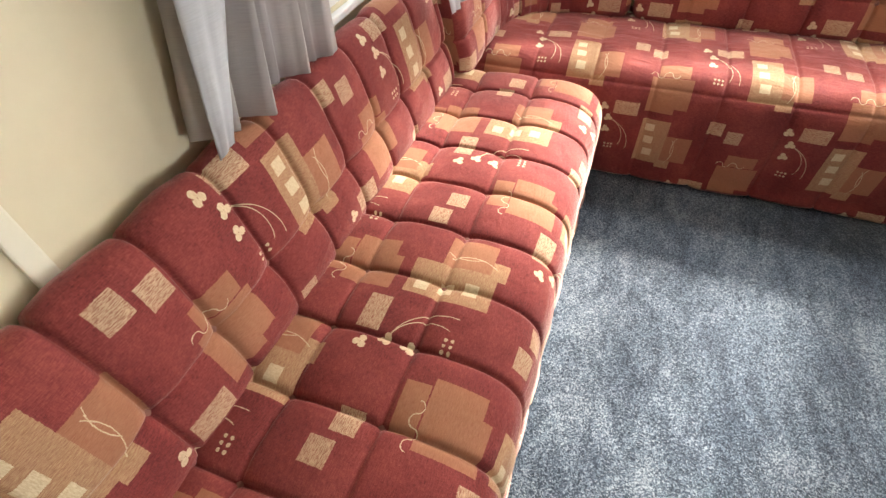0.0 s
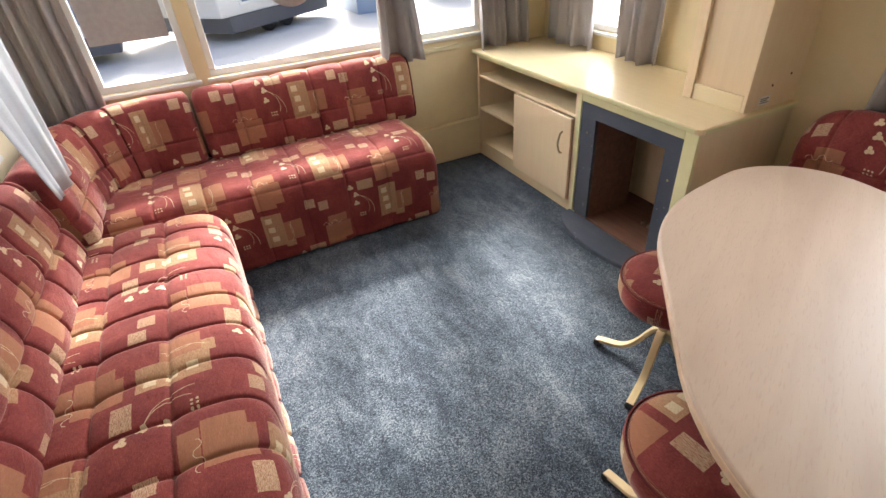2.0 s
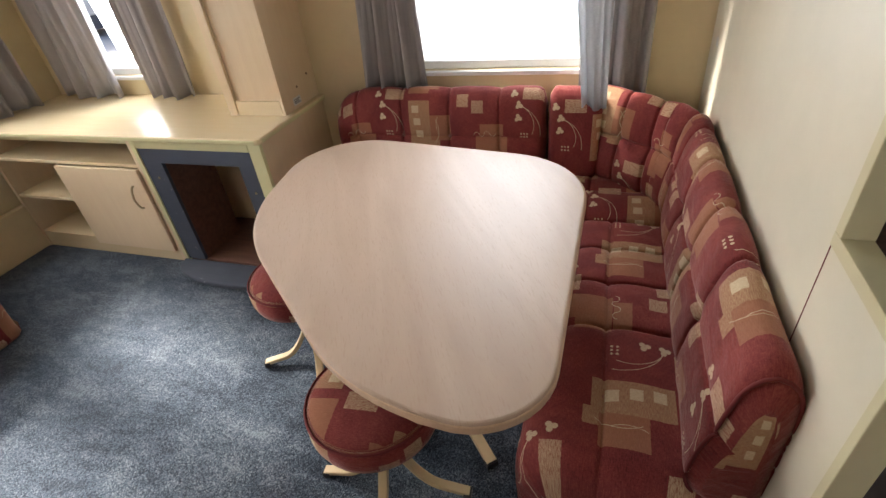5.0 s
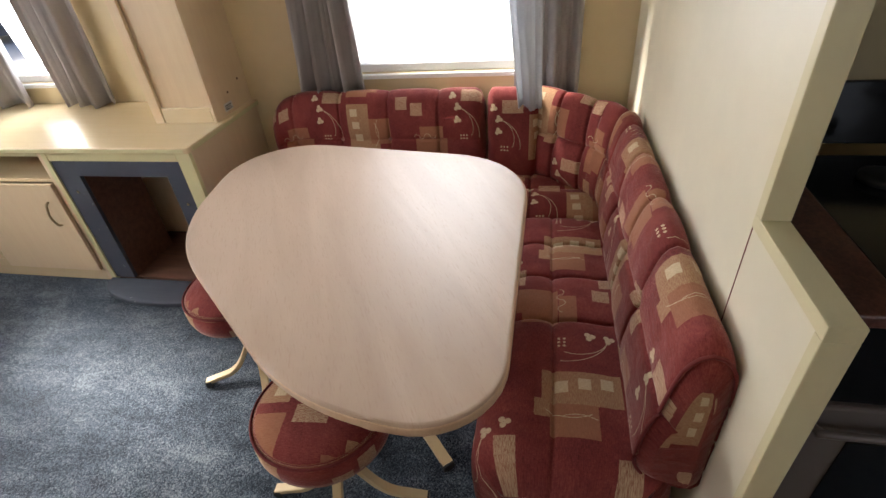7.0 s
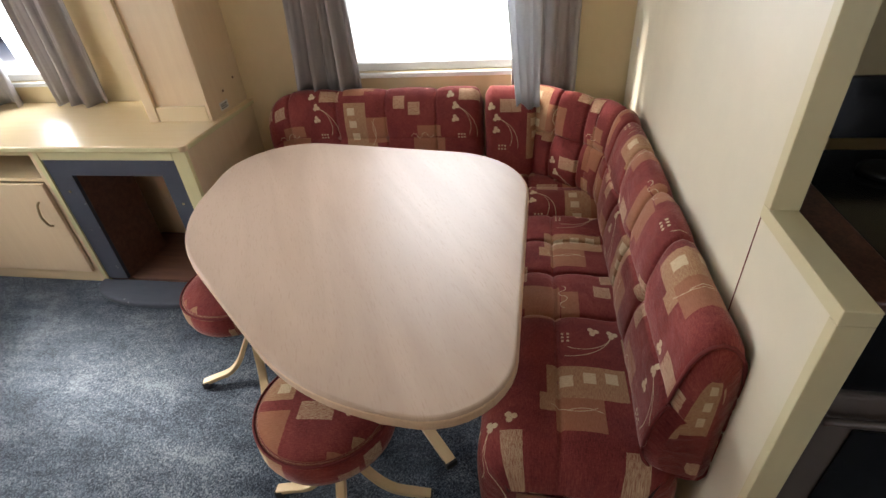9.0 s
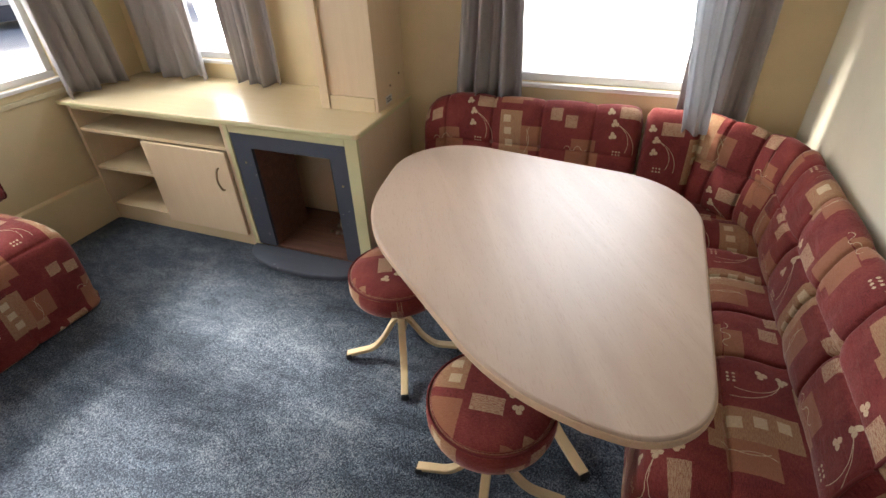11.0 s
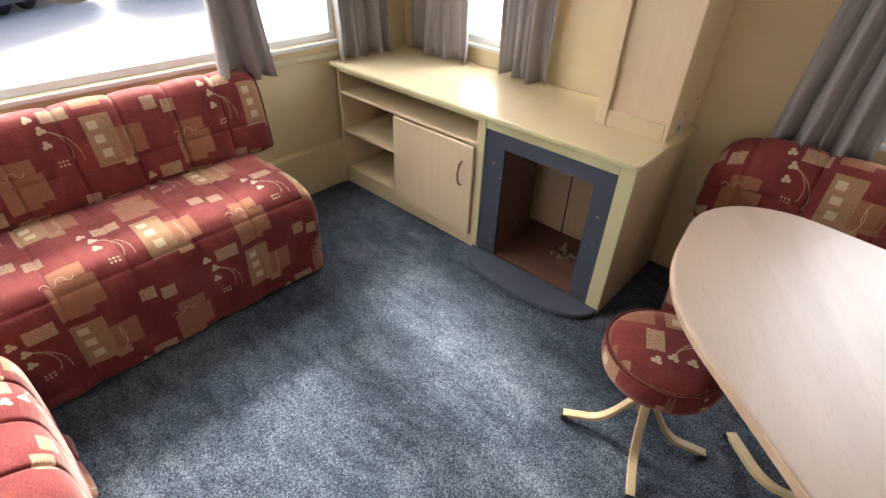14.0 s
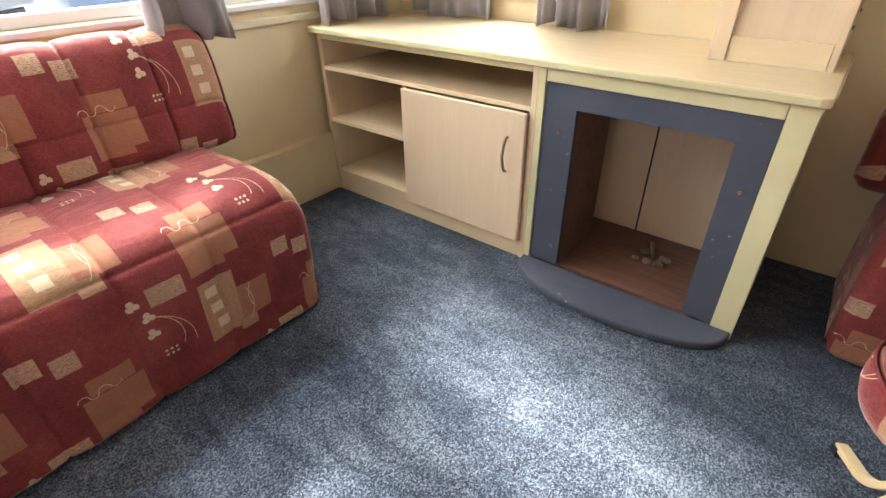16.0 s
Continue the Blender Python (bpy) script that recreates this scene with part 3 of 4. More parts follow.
cushion("back_cushion", [(XR, 0.140), (XR, -0.07)], BACK3, dinette, cross=(), depth=0.007, anchor=(0.05, (0.145, 0.735), 0.0), flip=True, end=0.03)
cushion("back_cushion", [(XR - 0.02, -0.08), (XR - 0.07, -0.15), (XR - 0.26, YP + 0.06), (XR - 0.36, YP + 0.01)], BACK4, dinette, cross=(0.16, 0.30), along=(0.33,), depth=0.013, buttons=[(0.16, 0.33), (0.30, 0.33)], anchor=(0.21, (0.086, 0.730), 0.4), flip=True, end=0.03)
cushion("back_cushion", [(XR - 0.37, YP), (1.455, YP)], BACK4, dinette, cross=(0.12, 0.35, 0.60, 0.82), along=(0.33,), depth=0.012,
        buttons=[(0.35, 0.33), (0.60, 0.33), (0.82, 0.33)], anchor=(1.04, (0.086, 0.730), -0.075), flip=True, end=0.03, crown=(0, 0.055), piped=True)

# ---- dining table ----
table = thing("dining_table", "pink beech laminate dining table with rounded corners", "table")
outline = rounded([(2.56, 1.05, 0.25), (2.392, -0.052, 0.30), (1.305, -0.035, 0.17), (1.355, 0.36, 0.55), (1.86, 0.955, 0.60)])
part("tabletop", slab(outline, 0.648, 0.680, 0.008), BEECH, table)
cx, cy = 1.92, 0.42
part("edge_band", slab([(cx + (x - cx) * 1.0035, cy + (y - cy) * 1.0035) for x, y in outline], 0.6525, 0.6745, 0.004), BEECH_EDGE, table, "brown beech edge band")
part("pedestal", lathe([(0.028, 0.12), (0.028, 0.60), (0.10, 0.625), (0.10, 0.647)], 24), LEG, table, smooth=True)


def strap(points, width, thick):
    """A flat metal strap through points in one upright plane."""
    bm = bmesh.new()
    pts = [Vector(p) for p in points]
    rings = []
    for i, p in enumerate(pts):
        d = (pts[min(i + 1, len(pts) - 1)] - pts[max(i - 1, 0)]).normalized()
        side = d.cross(Vector((0, 0, 1))).normalized() * width / 2
        up = side.cross(d).normalized() * thick / 2
        e = 0.82
        rings.append([bm.verts.new(p + a * side + b * up) for a, b in ((-1, -e), (-e, -1), (e, -1), (1, -e), (1, e), (e, 1), (-e, 1), (-1, e))])
    for a, b in zip(rings, rings[1:]):
        for k in range(8):
            bm.faces.new((a[k], a[(k + 1) % 8], b[(k + 1) % 8], b[k]))
    bm.faces.new(rings[0])
    bm.faces.new(rings[-1])
    return bm


def splayed_legs(parent, reach, hub, angles, width):
    for a in angles:
        a = radians(a)
        d = Vector((math.cos(a), math.sin(a), 0))
        prof = [(0.012, hub), (reach * 0.14, hub * 0.93), (reach * 0.36, hub * 0.48), (reach * 0.56, hub * 0.25), (reach * 0.80, 0.034), (reach, 0.024)]
        pts = catmull([d * q + Vector((0, 0, z)) for q, z in prof], closed=False, n=5)
        leg = part("leg", strap(pts, width, 0.016), LEG, parent)
        bm = strap([d * (reach - 0.016) + Vector((0, 0, 0.0165)), d * (reach + 0.006) + Vector((0, 0, 0.0150))], width + 0.003, 0.026)
        part("rubber_foot", bm, BLACK, leg, "black rubber foot")


splayed_legs(table, 0.36, 0.20, (43, 133, 223, 313), 0.034)
table.location = (1.92, 0.40, 0)
for c in table.children:
    if c.name.startswith(("tabletop", "edge_band")):
        c.location = (-1.92, -0.40, 0)

# ---- stools ----
def stool(x, y, turn):
    st = thing("stool", "round stool with red patterned seat on splayed cream legs", "stool", (x, y, 0), "stools at the table")
    st.rotation_euler = (0, 0, radians(turn))
    prof = [(0.004, 0.335), (0.145, 0.335), (0.165, 0.345), (0.172, 0.37), (0.172, 0.40), (0.166, 0.418), (0.157, 0.425), (0.150, 0.433), (0.10, 0.441), (0.05, 0.444), (0.004, 0.445)]
    bm = lathe(prof, 48)
    uv = bm.loops.layers.uv.new("UVMap")
    for f in bm.faces:
        for lp in f.loops:
            c = lp.vert.co
            if f.normal.z > -2 and c.z > 0.42:
                lp[uv].uv = (c.x + 0.05, 0.06 - c.y)
            else:
                lp[uv].uv = (math.atan2(c.y, c.x) * 0.172 + x, c.z)
    seat = part("seat", bm, FABRIC, st, smooth=True)
    ring = [(0.168 * math.cos(2 * math.pi * k / 48), 0.168 * math.sin(2 * math.pi * k / 48), 0.420) for k in range(49)]
    part("piping", tube(ring, 0.0035, 6), RED, seat, "dark red piping", smooth=True)
    part("swivel_plate", lathe([(0.02, 0.325), (0.075, 0.325), (0.075, 0.334), (0.02, 0.334)], 20), BLACK, st)
    part("post", lathe([(0.016, 0.14), (0.016, 0.325)], 14), LEG, st, smooth=True)
    splayed_legs(st, 0.225, 0.195, (0, 90, 180, 270), 0.026)
    return st


stool(1.957, 0.890, 24)
stool(1.533, 0.422, 95)

# ---- fireside cabinets ----
XC = 2.42


def cab_door(parent, x, y0, y1, z0, z1):
    d = part("door", box(x - 0.018, y0, z0, x, y1, z1, 0.002), MAPLE_V, parent)
    part("edge_band", box(x - 0.017, y0 - 0.0025, z0 + 0.001, x - 0.001, y0 - 0.0002, z1 - 0.001), BEECH_EDGE, d, "brown beech edge band")
    hy = y0 + 0.06
    pts = [(x - 0.018, hy, z1 - 0.085), (x - 0.034, hy, z1 - 0.095), (x - 0.046, hy, z1 - 0.135), (x - 0.046, hy, z1 - 0.155), (x - 0.034, hy, z1 - 0.195), (x - 0.018, hy, z1 - 0.205)]
    part("handle", tube(catmull(pts, closed=False, n=5), 0.005, 8), BRASS, d, "aged brass bow handle", smooth=True)
    return d


unit = thing("cabinet", "maple laminate cabinet with open shelves and one closed door", "cabinet")
part("side_panel", box(XC, 2.965, 0, XR, 2.985, 0.684, 0.001), MAPLE_V, unit)
part("side_panel", box(XC, 1.968, 0, XR, 1.988, 0.684, 0.001), MAPLE_V, unit)
part("divider", box(XC + 0.004, 2.515, 0.07, XR - 0.02, 2.531, 0.545, 0.001), MAPLE_V, unit)
part("back_panel", box(XR - 0.012, 1.99, 0, XR - 0.004, 2.963, 0.683), MAPLE_V, unit)
part("shelf", box(XC + 0.002, 1.99, 0.545, XR - 0.014, 2.963, 0.561, 0.001), MAPLE, unit)
part("shelf", box(XC + 0.004, 2.533, 0.325, XR - 0.014, 2.963, 0.341, 0.001), MAPLE, unit)
part("shelf", box(XC + 0.004, 1.99, 0.085, XR - 0.014, 2.963, 0.101, 0.001), MAPLE, unit)
part("plinth", box(XC + 0.006, 1.99, 0, XC + 0.022, 2.963, 0.084, 0.001), MAPLE, unit)
part("rail", box(XC + 0.002, 1.99, 0.665, XC + 0.02, 2.963, 0.684, 0.001), LIME, unit)
cab_door(unit, XC, 1.993, 2.522, 0.075, 0.540)

fire = thing("fireplace_surround", "slate-blue and maple fireplace surround with an empty opening", "fireplace")
part("side_panel", box(XC + 0.017, 1.265, 0, XR, 1.283, 0.684, 0.001), MAPLE_V, fire)
part("post", box(XC - 0.004, 1.264, 0, XC + 0.016, 1.325, 0.684, 0.002), LIME, fire)
part("post", box(XC - 0.004, 1.942, 0, XC + 0.016, 1.966, 0.684, 0.002), LIME, fire)
part("rail", box(XC - 0.004, 1.327, 0.647, XC + 0.016, 1.940, 0.684, 0.002), LIME, fire)
bm = bmesh.new()
ring = [(1.327, 0.027), (1.410, 0.027), (1.410, 0.576), (1.836, 0.576), (1.836, 0.027), (1.940, 0.027), (1.940, 0.645), (1.327, 0.645)]
face = bm.faces.new([bm.verts.new((XC + 0.002, y, z)) for y, z in ring])
pushed = bmesh.ops.extrude_face_region(bm, geom=[face])
for v in pushed["geom"]:
    if isinstance(v, bmesh.types.BMVert):
        v.co.x += 0.018
part("blue_panel", bm, BLUE, fire, "slate-blue painted frame round the opening")
part("inner_side", box(XC + 0.022, 1.395, 0.02, XC + 0.30, 1.409, 0.60, 0.001), BROWN, fire, "brown chipboard inner side")
part("inner_side", box(XC + 0.022, 1.837, 0.02, XC + 0.30, 1.851, 0.60, 0.001), BROWN, fire, "brown chipboard inner side")
part("inner_back", box(XC + 0.42, 1.29, 0.02, XC + 0.435, 1.96, 0.66, 0.001), MAPLE_V, fire, "pale rear board")
part("inner_base", box(XC + 0.022, 1.29, 0.004, XC + 0.418, 1.96, 0.020, 0.001), BROWN, fire, "brown chipboard base")
part("joint", box(XC + 0.4165, 1.70, 0.02, XC + 0.419, 1.706, 0.60), BLACK, fire, "dark joint in the rear board")
part("screw", lathe([(0.001, 0), (0.006, 0.001), (0.006, 0.003), (0.001, 0.004)], 10), BRASS, fire).matrix_local = Matrix.Translation((XC + 0.001, 1.365, 0.45)) @ Euler((0, radians(-90), 0)).to_matrix().to_4x4()
part("screw", lathe([(0.001, 0), (0.006, 0.001), (0.006, 0.003), (0.001, 0.004)], 10), BRASS, fire).matrix_local = Matrix.Translation((XC + 0.001, 1.885, 0.50)) @ Euler((0, radians(-90), 0)).to_matrix().to_4x4()
hearth_pts = [(XC + 0.0, 1.965), (XC + 0.0, 1.268)] + [(XC - 0.165 * math.sin(radians(a)) ** 0.8, 1.6165 - 0.3485 * math.cos(radians(a))) for a in range(6, 178, 6)]
part("hearth", slab(hearth_pts, 0.0, 0.026, 0.007), BLUE, fire, "slate-blue curved hearth")

top = part("worktop", slab(rounded([(XC - 0.018, 1.250, 0.02), (XR, 1.250, 0.004), (XR, YF, 0.004), (XC - 0.018, YF, 0.004)], 6), 0.686, 0.711, 0.005), MAPLE)
tagged(top, "pale maple laminate worktop along the side wall", "worktop")
part("edging", box(XC - 0.0215, 1.272, 0.690, XC - 0.0185, YF - 0.004, 0.707, 0.001), LIME, top, "pale cream front edging")
part("edging", box(XC + 0.006, 1.2465, 0.690, XR - 0.006, 1.2495, 0.707, 0.001), LIME, top, "pale cream end edging")

CRUMB = plain("dusty_board_crumbs", (0.20, 0.145, 0.10), 0.8)
fitting = thing("gas_fitting", "broken gas fitting with crumbs of board in the fireplace", "fitting", (XC + 0.26, 1.58, 0.02))
rnd = random.Random(4)
for k in range(12):
    bm = bmesh.new()
    bmesh.ops.create_icosphere(bm, subdivisions=2, radius=rnd.uniform(0.008, 0.018))
    for v in bm.verts:
        v.co *= 1 + 0.35 * noise.noise(v.co * 90 + Vector((k, 0, 0)))
        v.co.z = max(v.co.z * 0.7, -0.006)
    c = part("crumb", bm, CRUMB, fitting, smooth=True)
    c.location = (rnd.uniform(-0.05, 0.05), rnd.uniform(-0.07, 0.06), 0.007)
part("pipe", tube([(0, 0, 0.0), (0.0, 0.01, 0.035), (0.02, 0.02, 0.05)], 0.008, 10), BRASS, fitting, "short brass pipe end", smooth=True)

flue = thing("chimney_breast", "pale maple boxed chimney breast standing on the worktop", "chimney")
XB = 2.668
part("front_panel", box(XB + 0.014, 1.293, 0.711, XB + 0.026, 1.56, H, 0.001), MAPLE_V, flue)
part("side_panel", box(XB, 1.278, 0.711, XR, 1.293, H, 0.002), MAPLE_V, flue)
part("side_panel", box(XB + 0.014, 1.56, 0.711, XR, 1.575, H, 0.002), MAPLE_V, flue)
part("post", box(XB - 0.004, 1.530, 0.711, XB + 0.012, 1.575, H, 0.002), MAPLE_V, flue)
part("skirting", box(XB, 1.295, 0.711, XB + 0.012, 1.528, 0.775, 0.002), MAPLE, flue)


# ---- curtains ----
def curtain(axis, at, u0, u1, z0, z1, folds, amp, seed, top=None, material=None, label="grey satin curtain hanging beside the window", lean=0.0):
    """A gathered curtain along a wall; top: its span at the top."""
    rnd = random.Random(seed)
    t0, t1 = top or (u0, u1)
    nu, nz = folds * 16, 16
    bm = bmesh.new()
    uv = bm.loops.layers.uv.new("UVMap")
    ph = [rnd.uniform(-0.5, 0.5) for _ in range(folds + 2)]
    grid = []
    for k in range(nz + 1):
        w = k / nz
        z = z0 + (z1 - z0) * w
        row = []
        for i in range(nu + 1):
            s = i / nu
            f = s * folds
            a = ph[int(f)] * (1 - f % 1) + ph[int(f) + 1] * (f % 1)
            u = (u0 + (u1 - u0) * s) * (1 - w) + (t0 + (t1 - t0) * s) * w + 0.012 * a
            off = amp * (1.0 - 0.35 * w) * (1.9 * abs(math.sin(math.pi * (f + 0.35 * a) + 0.45 * math.sin(w * 2.2 + seed))) ** 0.7 - 1.0) + 0.30 * amp * math.sin(2 * math.pi * 1.7 * f + seed + 1.5 * w) + 0.12 * amp * math.sin(2 * math.pi * 4.1 * f + 2 * seed + 3 * w)
            d = at + off + lean * (1 - w)
            zz = z + (0.010 * math.sin(3.1 * f + seed) if k == 0 else 0)
            row.append(bm.verts.new((u, d, zz) if axis == "x" else (d, u, zz)))
        grid.append(row)
    for k in range(nz):
        for i in range(nu):
            f = bm.faces.new((grid[k][i], grid[k][i + 1], grid[k + 1][i + 1], grid[k + 1][i]))
            for lp, (a, b) in zip(f.loops, ((i, k), (i + 1, k), (i + 1, k + 1), (i, k + 1))):
                lp[uv].uv = (a / nu * (u1 - u0) * 2, z0 + (z1 - z0) * b / nz)
    ob = part("curtain", bm, material or CURTAIN, None, smooth=True)
    mod = ob.modifiers.new("cloth", "SOLIDIFY")
    mod.thickness = 0.003
    return tagged(ob, label, "curtain", "window curtains")


curtain("y", 0.058, 1.15, 1.60, 0.812, 1.80, 4, 0.044, 1, top=(1.38, 1.66), label="grey satin curtain tucked behind the long sofa")
curtain("y", 0.096, 1.145, 1.185, 0.800, 1.80, 1, 0.006, 12, top=(1.30, 1.62), material=LINING, label="pale turned-back edge of the grey curtain")
curtain("y", 0.215, 1.95, 2.27, 0.735, 1.80, 2, 0.022, 2, top=(1.52, 2.36), material=LINING, label="pale grey curtain hanging over the sofa back")
curtain("x", YF - 0.060, 0.04, 0.32, 0.70, 1.80, 4, 0.026, 3, label="dark grey curtain in the corner behind the sofa")
curtain("x", YF - 0.125, 1.745, 2.02, 0.735, 1.80, 2, 0.042, 4, top=(1.78, 1.90), label="grey curtain hanging in front of the sofa end")
curtain("x", YF - 0.062, 2.43, 2.78, 0.716, 1.80, 4, 0.044, 5, top=(2.40, 2.68), label="grey curtain resting on the worktop corner")
curtain("y", XR - 0.062, 2.47, 2.90, 0.716, 1.80, 3, 0.044, 6, top=(2.55, 2.86), label="grey curtain resting on the worktop")
curtain("y", XR - 0.062, 1.975, 2.26, 0.716, 1.80, 3, 0.044, 7, label="grey curtain beside the chimney breast")
curtain("y", XR - 0.062, 0.68, 0.99, 0.745, 1.80, 3, 0.042, 8, top=(0.70, 0.90), label="grey curtain behind the dinette seat")
curtain("y", XR - 0.100, -0.080, 0.015, 0.712, 1.80, 2, 0.022, 9, top=(-0.06, 0.13), lean=-0.085, material=LINING, label="pale curtain falling over the dinette backrest")
curtain("y", XR - 0.050, -0.22, 0.04, 0.72, 1.80, 3, 0.026, 10, label="dark grey curtain in the dinette corner")

# stickers and screws
STICK = plain("white_sticker", (0.75, 0.73, 0.70), 0.5)
sticker = tagged(part("sticker", box(2.745, 1.2758, 0.728, 2.808, 1.2775, 0.762), STICK), "small white printed sticker on the chimney breast side", "sticker")
for z, a, b in ((0.752, 2.751, 2.800), (0.744, 2.751, 2.790), (0.736, 2.751, 2.803)):
    part("print_line", box(a, 1.2752, z - 0.0018, b, 1.2757, z + 0.0018), BLACK, sticker, "line of dark unreadable print")
tagged(part("sticker", box(2.835, YP + 0.0005, 0.915, 2.865, YP + 0.0015, 0.945), STICK), "small white sticker on the partition wall", "sticker")
for k, (x, z) in enumerate(((2.80, 0.80), (2.90, 0.83))):
    sc = part("screw", lathe([(0.001, 0), (0.005, 0.0005), (0.005, 0.003), (0.001, 0.004)], 10), BROWN, flue)
    sc.matrix_local = Matrix.Translation((x, 1.2775, z)) @ Euler((radians(90), 0, 0)).to_matrix().to_4x4()

# ---- kitchen beyond the partition ----
cooker = thing("cooker", "black and grey cooker with a raised glass lid", "cooker")
part("body", box(1.50, -1.17, 0.0, 2.03, -0.625, 0.845, 0.004), ENAMEL, cooker)
part("control_panel", box(1.482, -1.17, 0.655, 1.499, -0.48, 0.835, 0.004), DARK, cooker, "glossy black control panel")
part("hob", box(1.50, -1.17, 0.846, 2.03, -0.625, 0.862, 0.004), DARK, cooker, "black glass hob")
part("lid", box(2.06, -1.17, 0.875, 2.072, -0.64, 1.02, 0.003), DARK, cooker, "raised black glass lid")
oven = part("oven_door", box(1.478, -1.16, 0.16, 1.498, -0.50, 0.645, 0.006), ENAMEL, cooker, "grey metal oven door")
part("oven_window", box(1.474, -1.08, 0.25, 1.4775, -0.64, 0.56, 0.002), DARK, oven, "dark oven window")
part("handle", tube(catmull([(1.478, -0.56, 0.61), (1.452, -0.57, 0.612), (1.447, -0.61, 0.612), (1.447, -1.05, 0.612), (1.452, -1.10, 0.612), (1.478, -1.11, 0.61)], closed=False, n=5), 0.008, 8), ENAMEL, oven, "grey bar handle", smooth=True)
for k in range(2):
    for l in range(2):
        bm = lathe([(0.03, 0.863), (0.045, 0.864), (0.045, 0.876), (0.03, 0.880)], 20)
        bo = part("burner", bm, BLACK, cooker, "black burner", smooth=True)
        bo.location = (1.68 + 0.22 * k, -0.78 - 0.25 * l, 0)
kitchen = part("kitchen_worktop", box(1.46, -0.62, 0.846, XR, YP - 0.037, 0.872, 0.005), GRANITE)
tagged(kitchen, "dark red granite-look kitchen worktop strip beside the cooker", "worktop")
for k, (a, b) in enumerate(((-1.75, -1.18), (-2.33, -1.76))):
    cu = thing("kitchen_cabinet", "maple kitchen base cabinet with a closed door", "cabinet", group="kitchen cabinets")
    part("body", box(1.52, a, 0.0, 2.1, b, 0.84, 0.003), MAPLE_V, cu)
    cab_door(cu, 1.518, a + 0.01, b - 0.01, 0.1, 0.82)

# ---- outside ----


def static_caravan(x, y, length, depth, turn, label, tint):
    van = thing("caravan", label, "caravan", (x, y, -0.86), "parked caravans")
    van.rotation_euler = (0, 0, radians(turn))
    part("body", box(-length / 2, 0, 0.60, length / 2, depth, 2.45, 0.06), tint, van)
    part("roof", slab([(-length / 2 - 0.1, -0.12), (length / 2 + 0.1, -0.12), (length / 2 + 0.1, depth + 0.12), (-length / 2 - 0.1, depth + 0.12)], 2.455, 2.56, 0.05), ROOF, van)
    n = int(length / 1.7)
    for k in range(n):
        wx = -length / 2 + length * (k + 0.5) / n
        wi = part("window", box(wx - 0.48, -0.035, 0.80, wx + 0.48, -0.003, 1.70, 0.02), PVC, van)
        part("pane", box(wx - 0.41, -0.045, 0.87, wx + 0.41, -0.037, 1.63, 0.004), DIM, wi, "blue-grey reflecting pane")
    for z in (0.66, 0.76, 1.85, 2.05, 2.25):
        part("cladding_rib", box(-length / 2 + 0.05, -0.014, z, length / 2 - 0.05, -0.002, z + 0.02, 0.003), tint, van)
    part("chassis", box(-length / 2 + 0.3, 0.08, 0.22, length / 2 - 0.3, depth - 0.3, 0.595, 0.02), UNDER, van, "dark steel chassis")
    for sx in (-0.35, 0.35):
        wh = part("wheel", lathe([(0.02, -0.09), (0.24, -0.09), (0.28, -0.05), (0.28, 0.05), (0.24, 0.09), (0.02, 0.09)], 24), BLACK, van, smooth=True)
        wh.matrix_local = Matrix.Translation((sx, 0.4, 0.28)) @ Euler((radians(90), 0, 0)).to_matrix().to_4x4()
    return van


ROOF = painted("grey_roof_sheet", (0.45, 0.45, 0.46), 0.6)
UNDER = painted("weathered_chassis_steel", (0.11, 0.11, 0.12), 0.7)
DIM = plain("blue_grey_glass", (0.10, 0.16, 0.26), 0.12)
SHED_BLUE = painted("faded_blue_board", (0.36, 0.44, 0.55), 0.6)
static_caravan(-4.3, 13.4, 8.0, 3.0, 2, "white static caravan parked across the yard", CARAVAN)
static_caravan(3.35, 14.9, 4.4, 3.0, 38, "small white caravan parked at an angle across the yard", CARAVAN)
static_caravan(11.2, 15.4, 7.0, 3.0, -28, "pale static caravan parked at an angle", CARAVAN)
static_caravan(16.0, -1.0, 9.5, 3.0, -90, "cream static caravan standing beyond the dinette window", CARAVAN)
static_caravan(-8.0, 3.0, 9.0, 3.0, 90, "white static caravan standing beyond the side window", CARAVAN)
hut = thing("blue_hut", "faded blue boarded hut between the caravans", "hut", (6.3, 15.4, -0.86))
part("wall", box(-0.85, 0, 0.0, 0.85, 1.7, 2.2, 0.02), SHED_BLUE, hut)
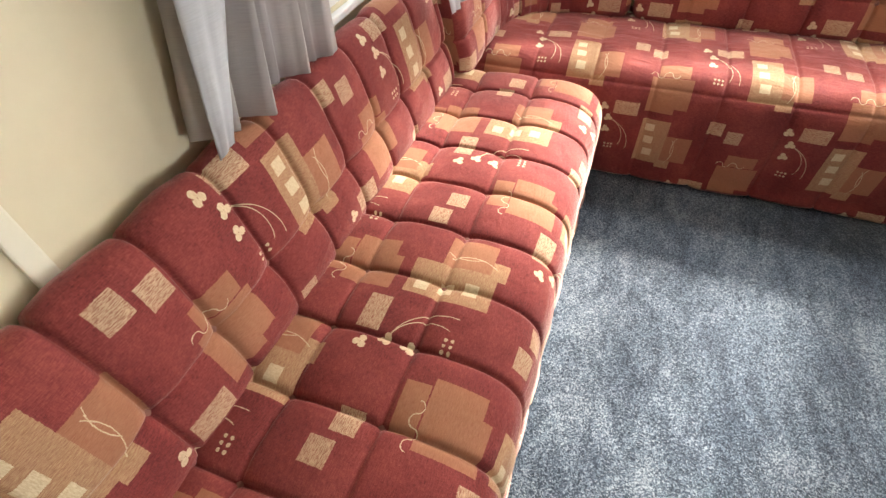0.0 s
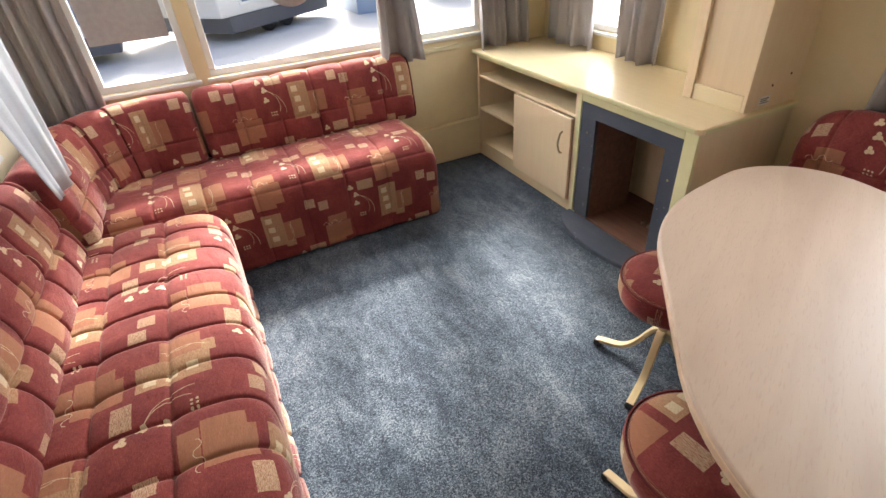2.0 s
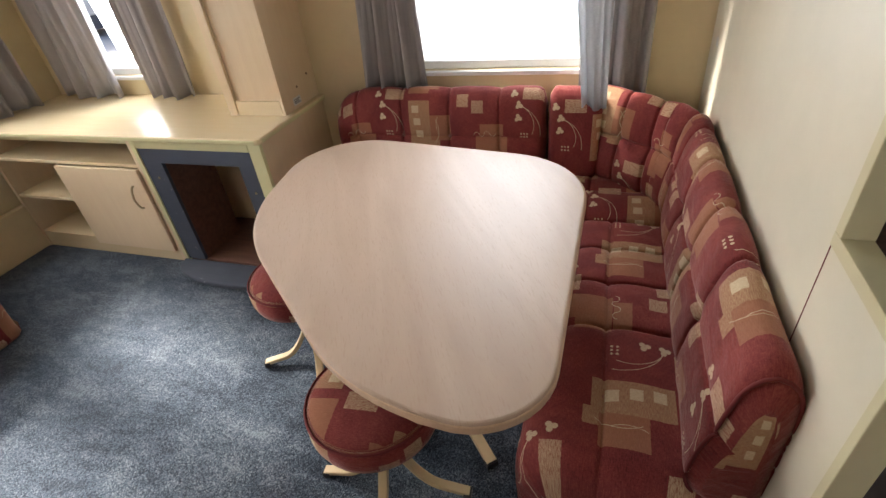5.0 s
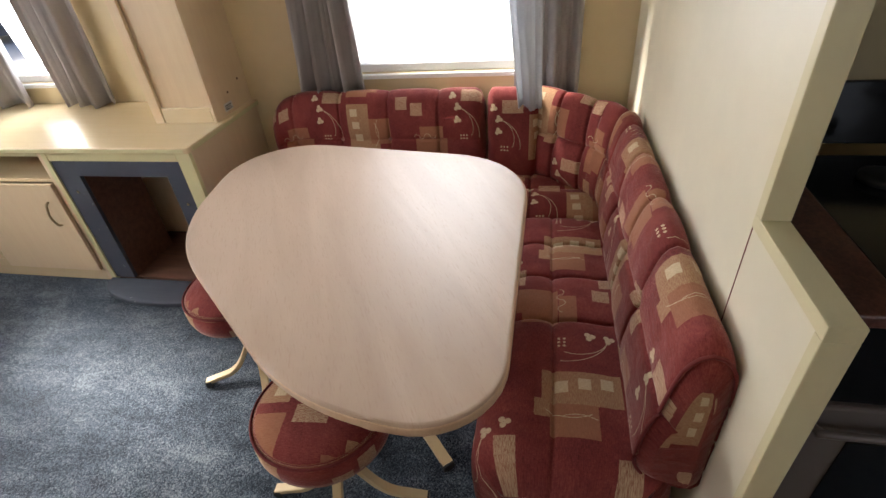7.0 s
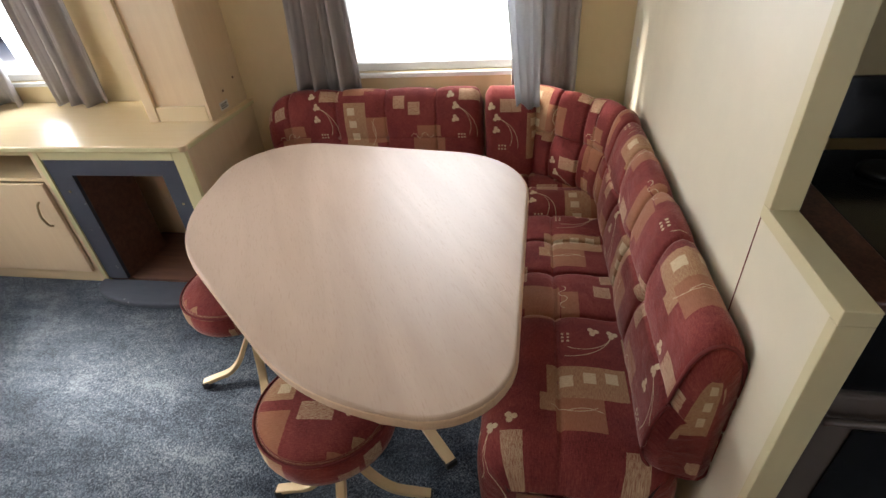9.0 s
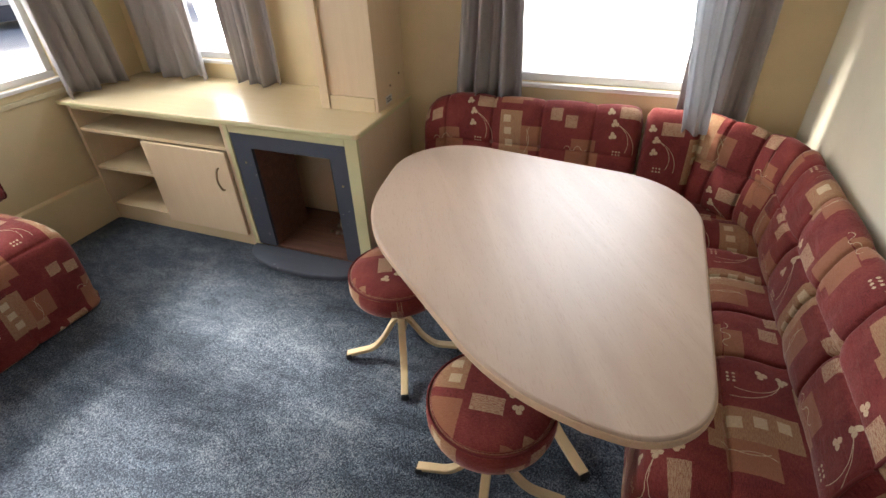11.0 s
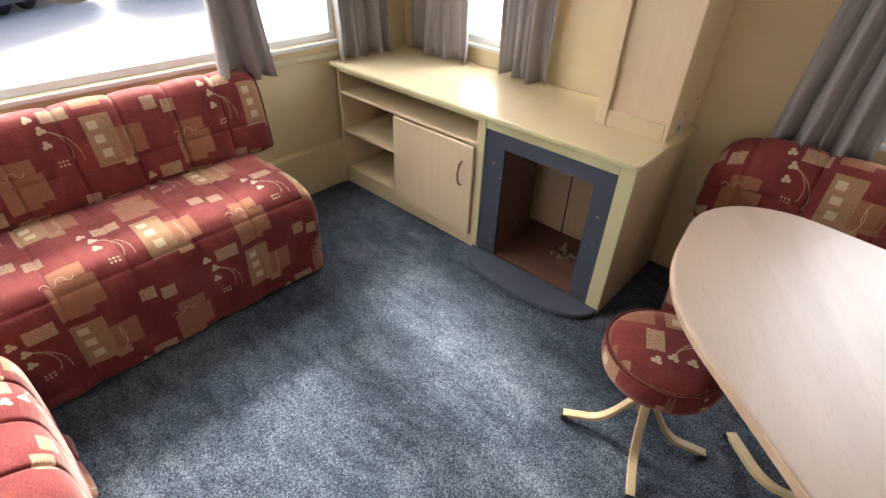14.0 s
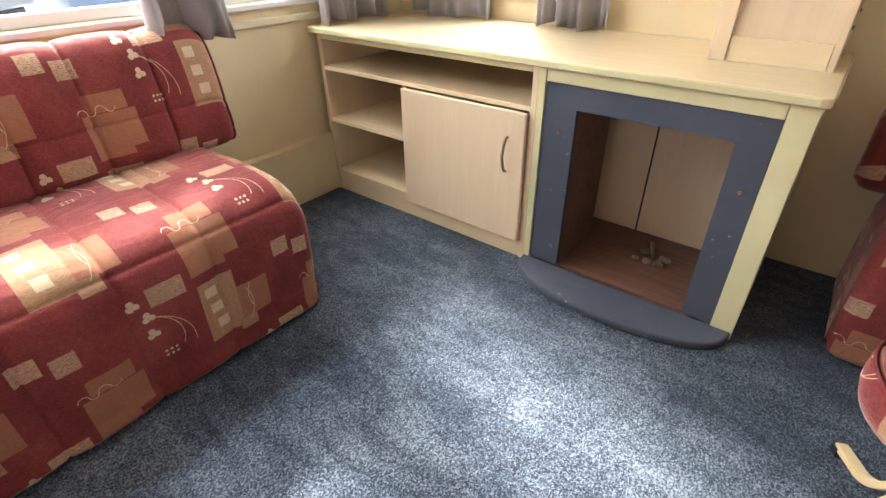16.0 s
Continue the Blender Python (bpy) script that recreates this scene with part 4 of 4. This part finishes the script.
part("roof", slab([(-0.98, -0.15), (0.98, -0.15), (0.98, 1.85), (-0.98, 1.85)], 2.205, 2.30, 0.02), ROOF, hut)
wi = part("window", box(-0.5, -0.035, 1.0, 0.5, -0.003, 1.8, 0.01), PVC, hut)
part("pane", box(-0.43, -0.045, 1.07, 0.43, -0.037, 1.73, 0.003), DIM, wi)
deck = thing("decking", "pale sunlit timber decking outside the dinette window", "decking", (8.5, 0.5, -0.86))
PALE_BOARD = woody("pale_bleached_board", (0.72, 0.68, 0.60), (0.62, 0.57, 0.49), 1, 0.8)
for k in range(18):
    part("plank", box(-2.5 + 0.29 * k, -6.0, 0.20, -2.5 + 0.29 * k + 0.28, 6.0, 0.235, 0.004), PALE_BOARD, deck)
for k in range(4):
    part("bearer", box(-2.5, -5.5 + 3.6 * k, 0.0, 2.7, -5.4 + 3.6 * k, 0.199), BLACK, deck)
# paper notices stuck inside the front panes
PAPER = plain("grey_paper", (0.42, 0.39, 0.37), 0.8)
bm = lathe([(0.004, 0.0), (0.145, 0.0), (0.145, 0.001), (0.004, 0.001)], 40)
disc_notice = part("window_notice", bm, PAPER)
disc_notice.matrix_world = Matrix.Translation((1.335, YF + 0.030, 1.235)) @ Euler((radians(90), 0, 0)).to_matrix().to_4x4()
tagged(disc_notice, "round grey paper notice stuck on the front window", "notice")
tagged(part("window_notice", box(0.345, YF + 0.029, 1.035, 0.70, YF + 0.030, 1.42), PAPER), "square grey paper notice stuck on the narrow front window", "notice")
# a blue board with unreadable white marks on the ground outside
board = thing("sign_board", "small blue sign board with white marks outside", "sign", (-0.35, 8.2, -0.86))
part("panel", box(-0.55, 0, 0.30, 0.55, 0.03, 0.62, 0.004), SHED_BLUE, board)
for k, (a, b) in enumerate(((-0.45, -0.25), (-0.18, 0.05), (0.15, 0.40))):
    part("mark", box(a, -0.006, 0.38, b, -0.001, 0.54), PVC, board)
for sx in (-0.45, 0.45):
    part("post", box(sx - 0.03, 0.031, 0.0, sx + 0.03, 0.08, 0.62, 0.004), SHED_BLUE, board)
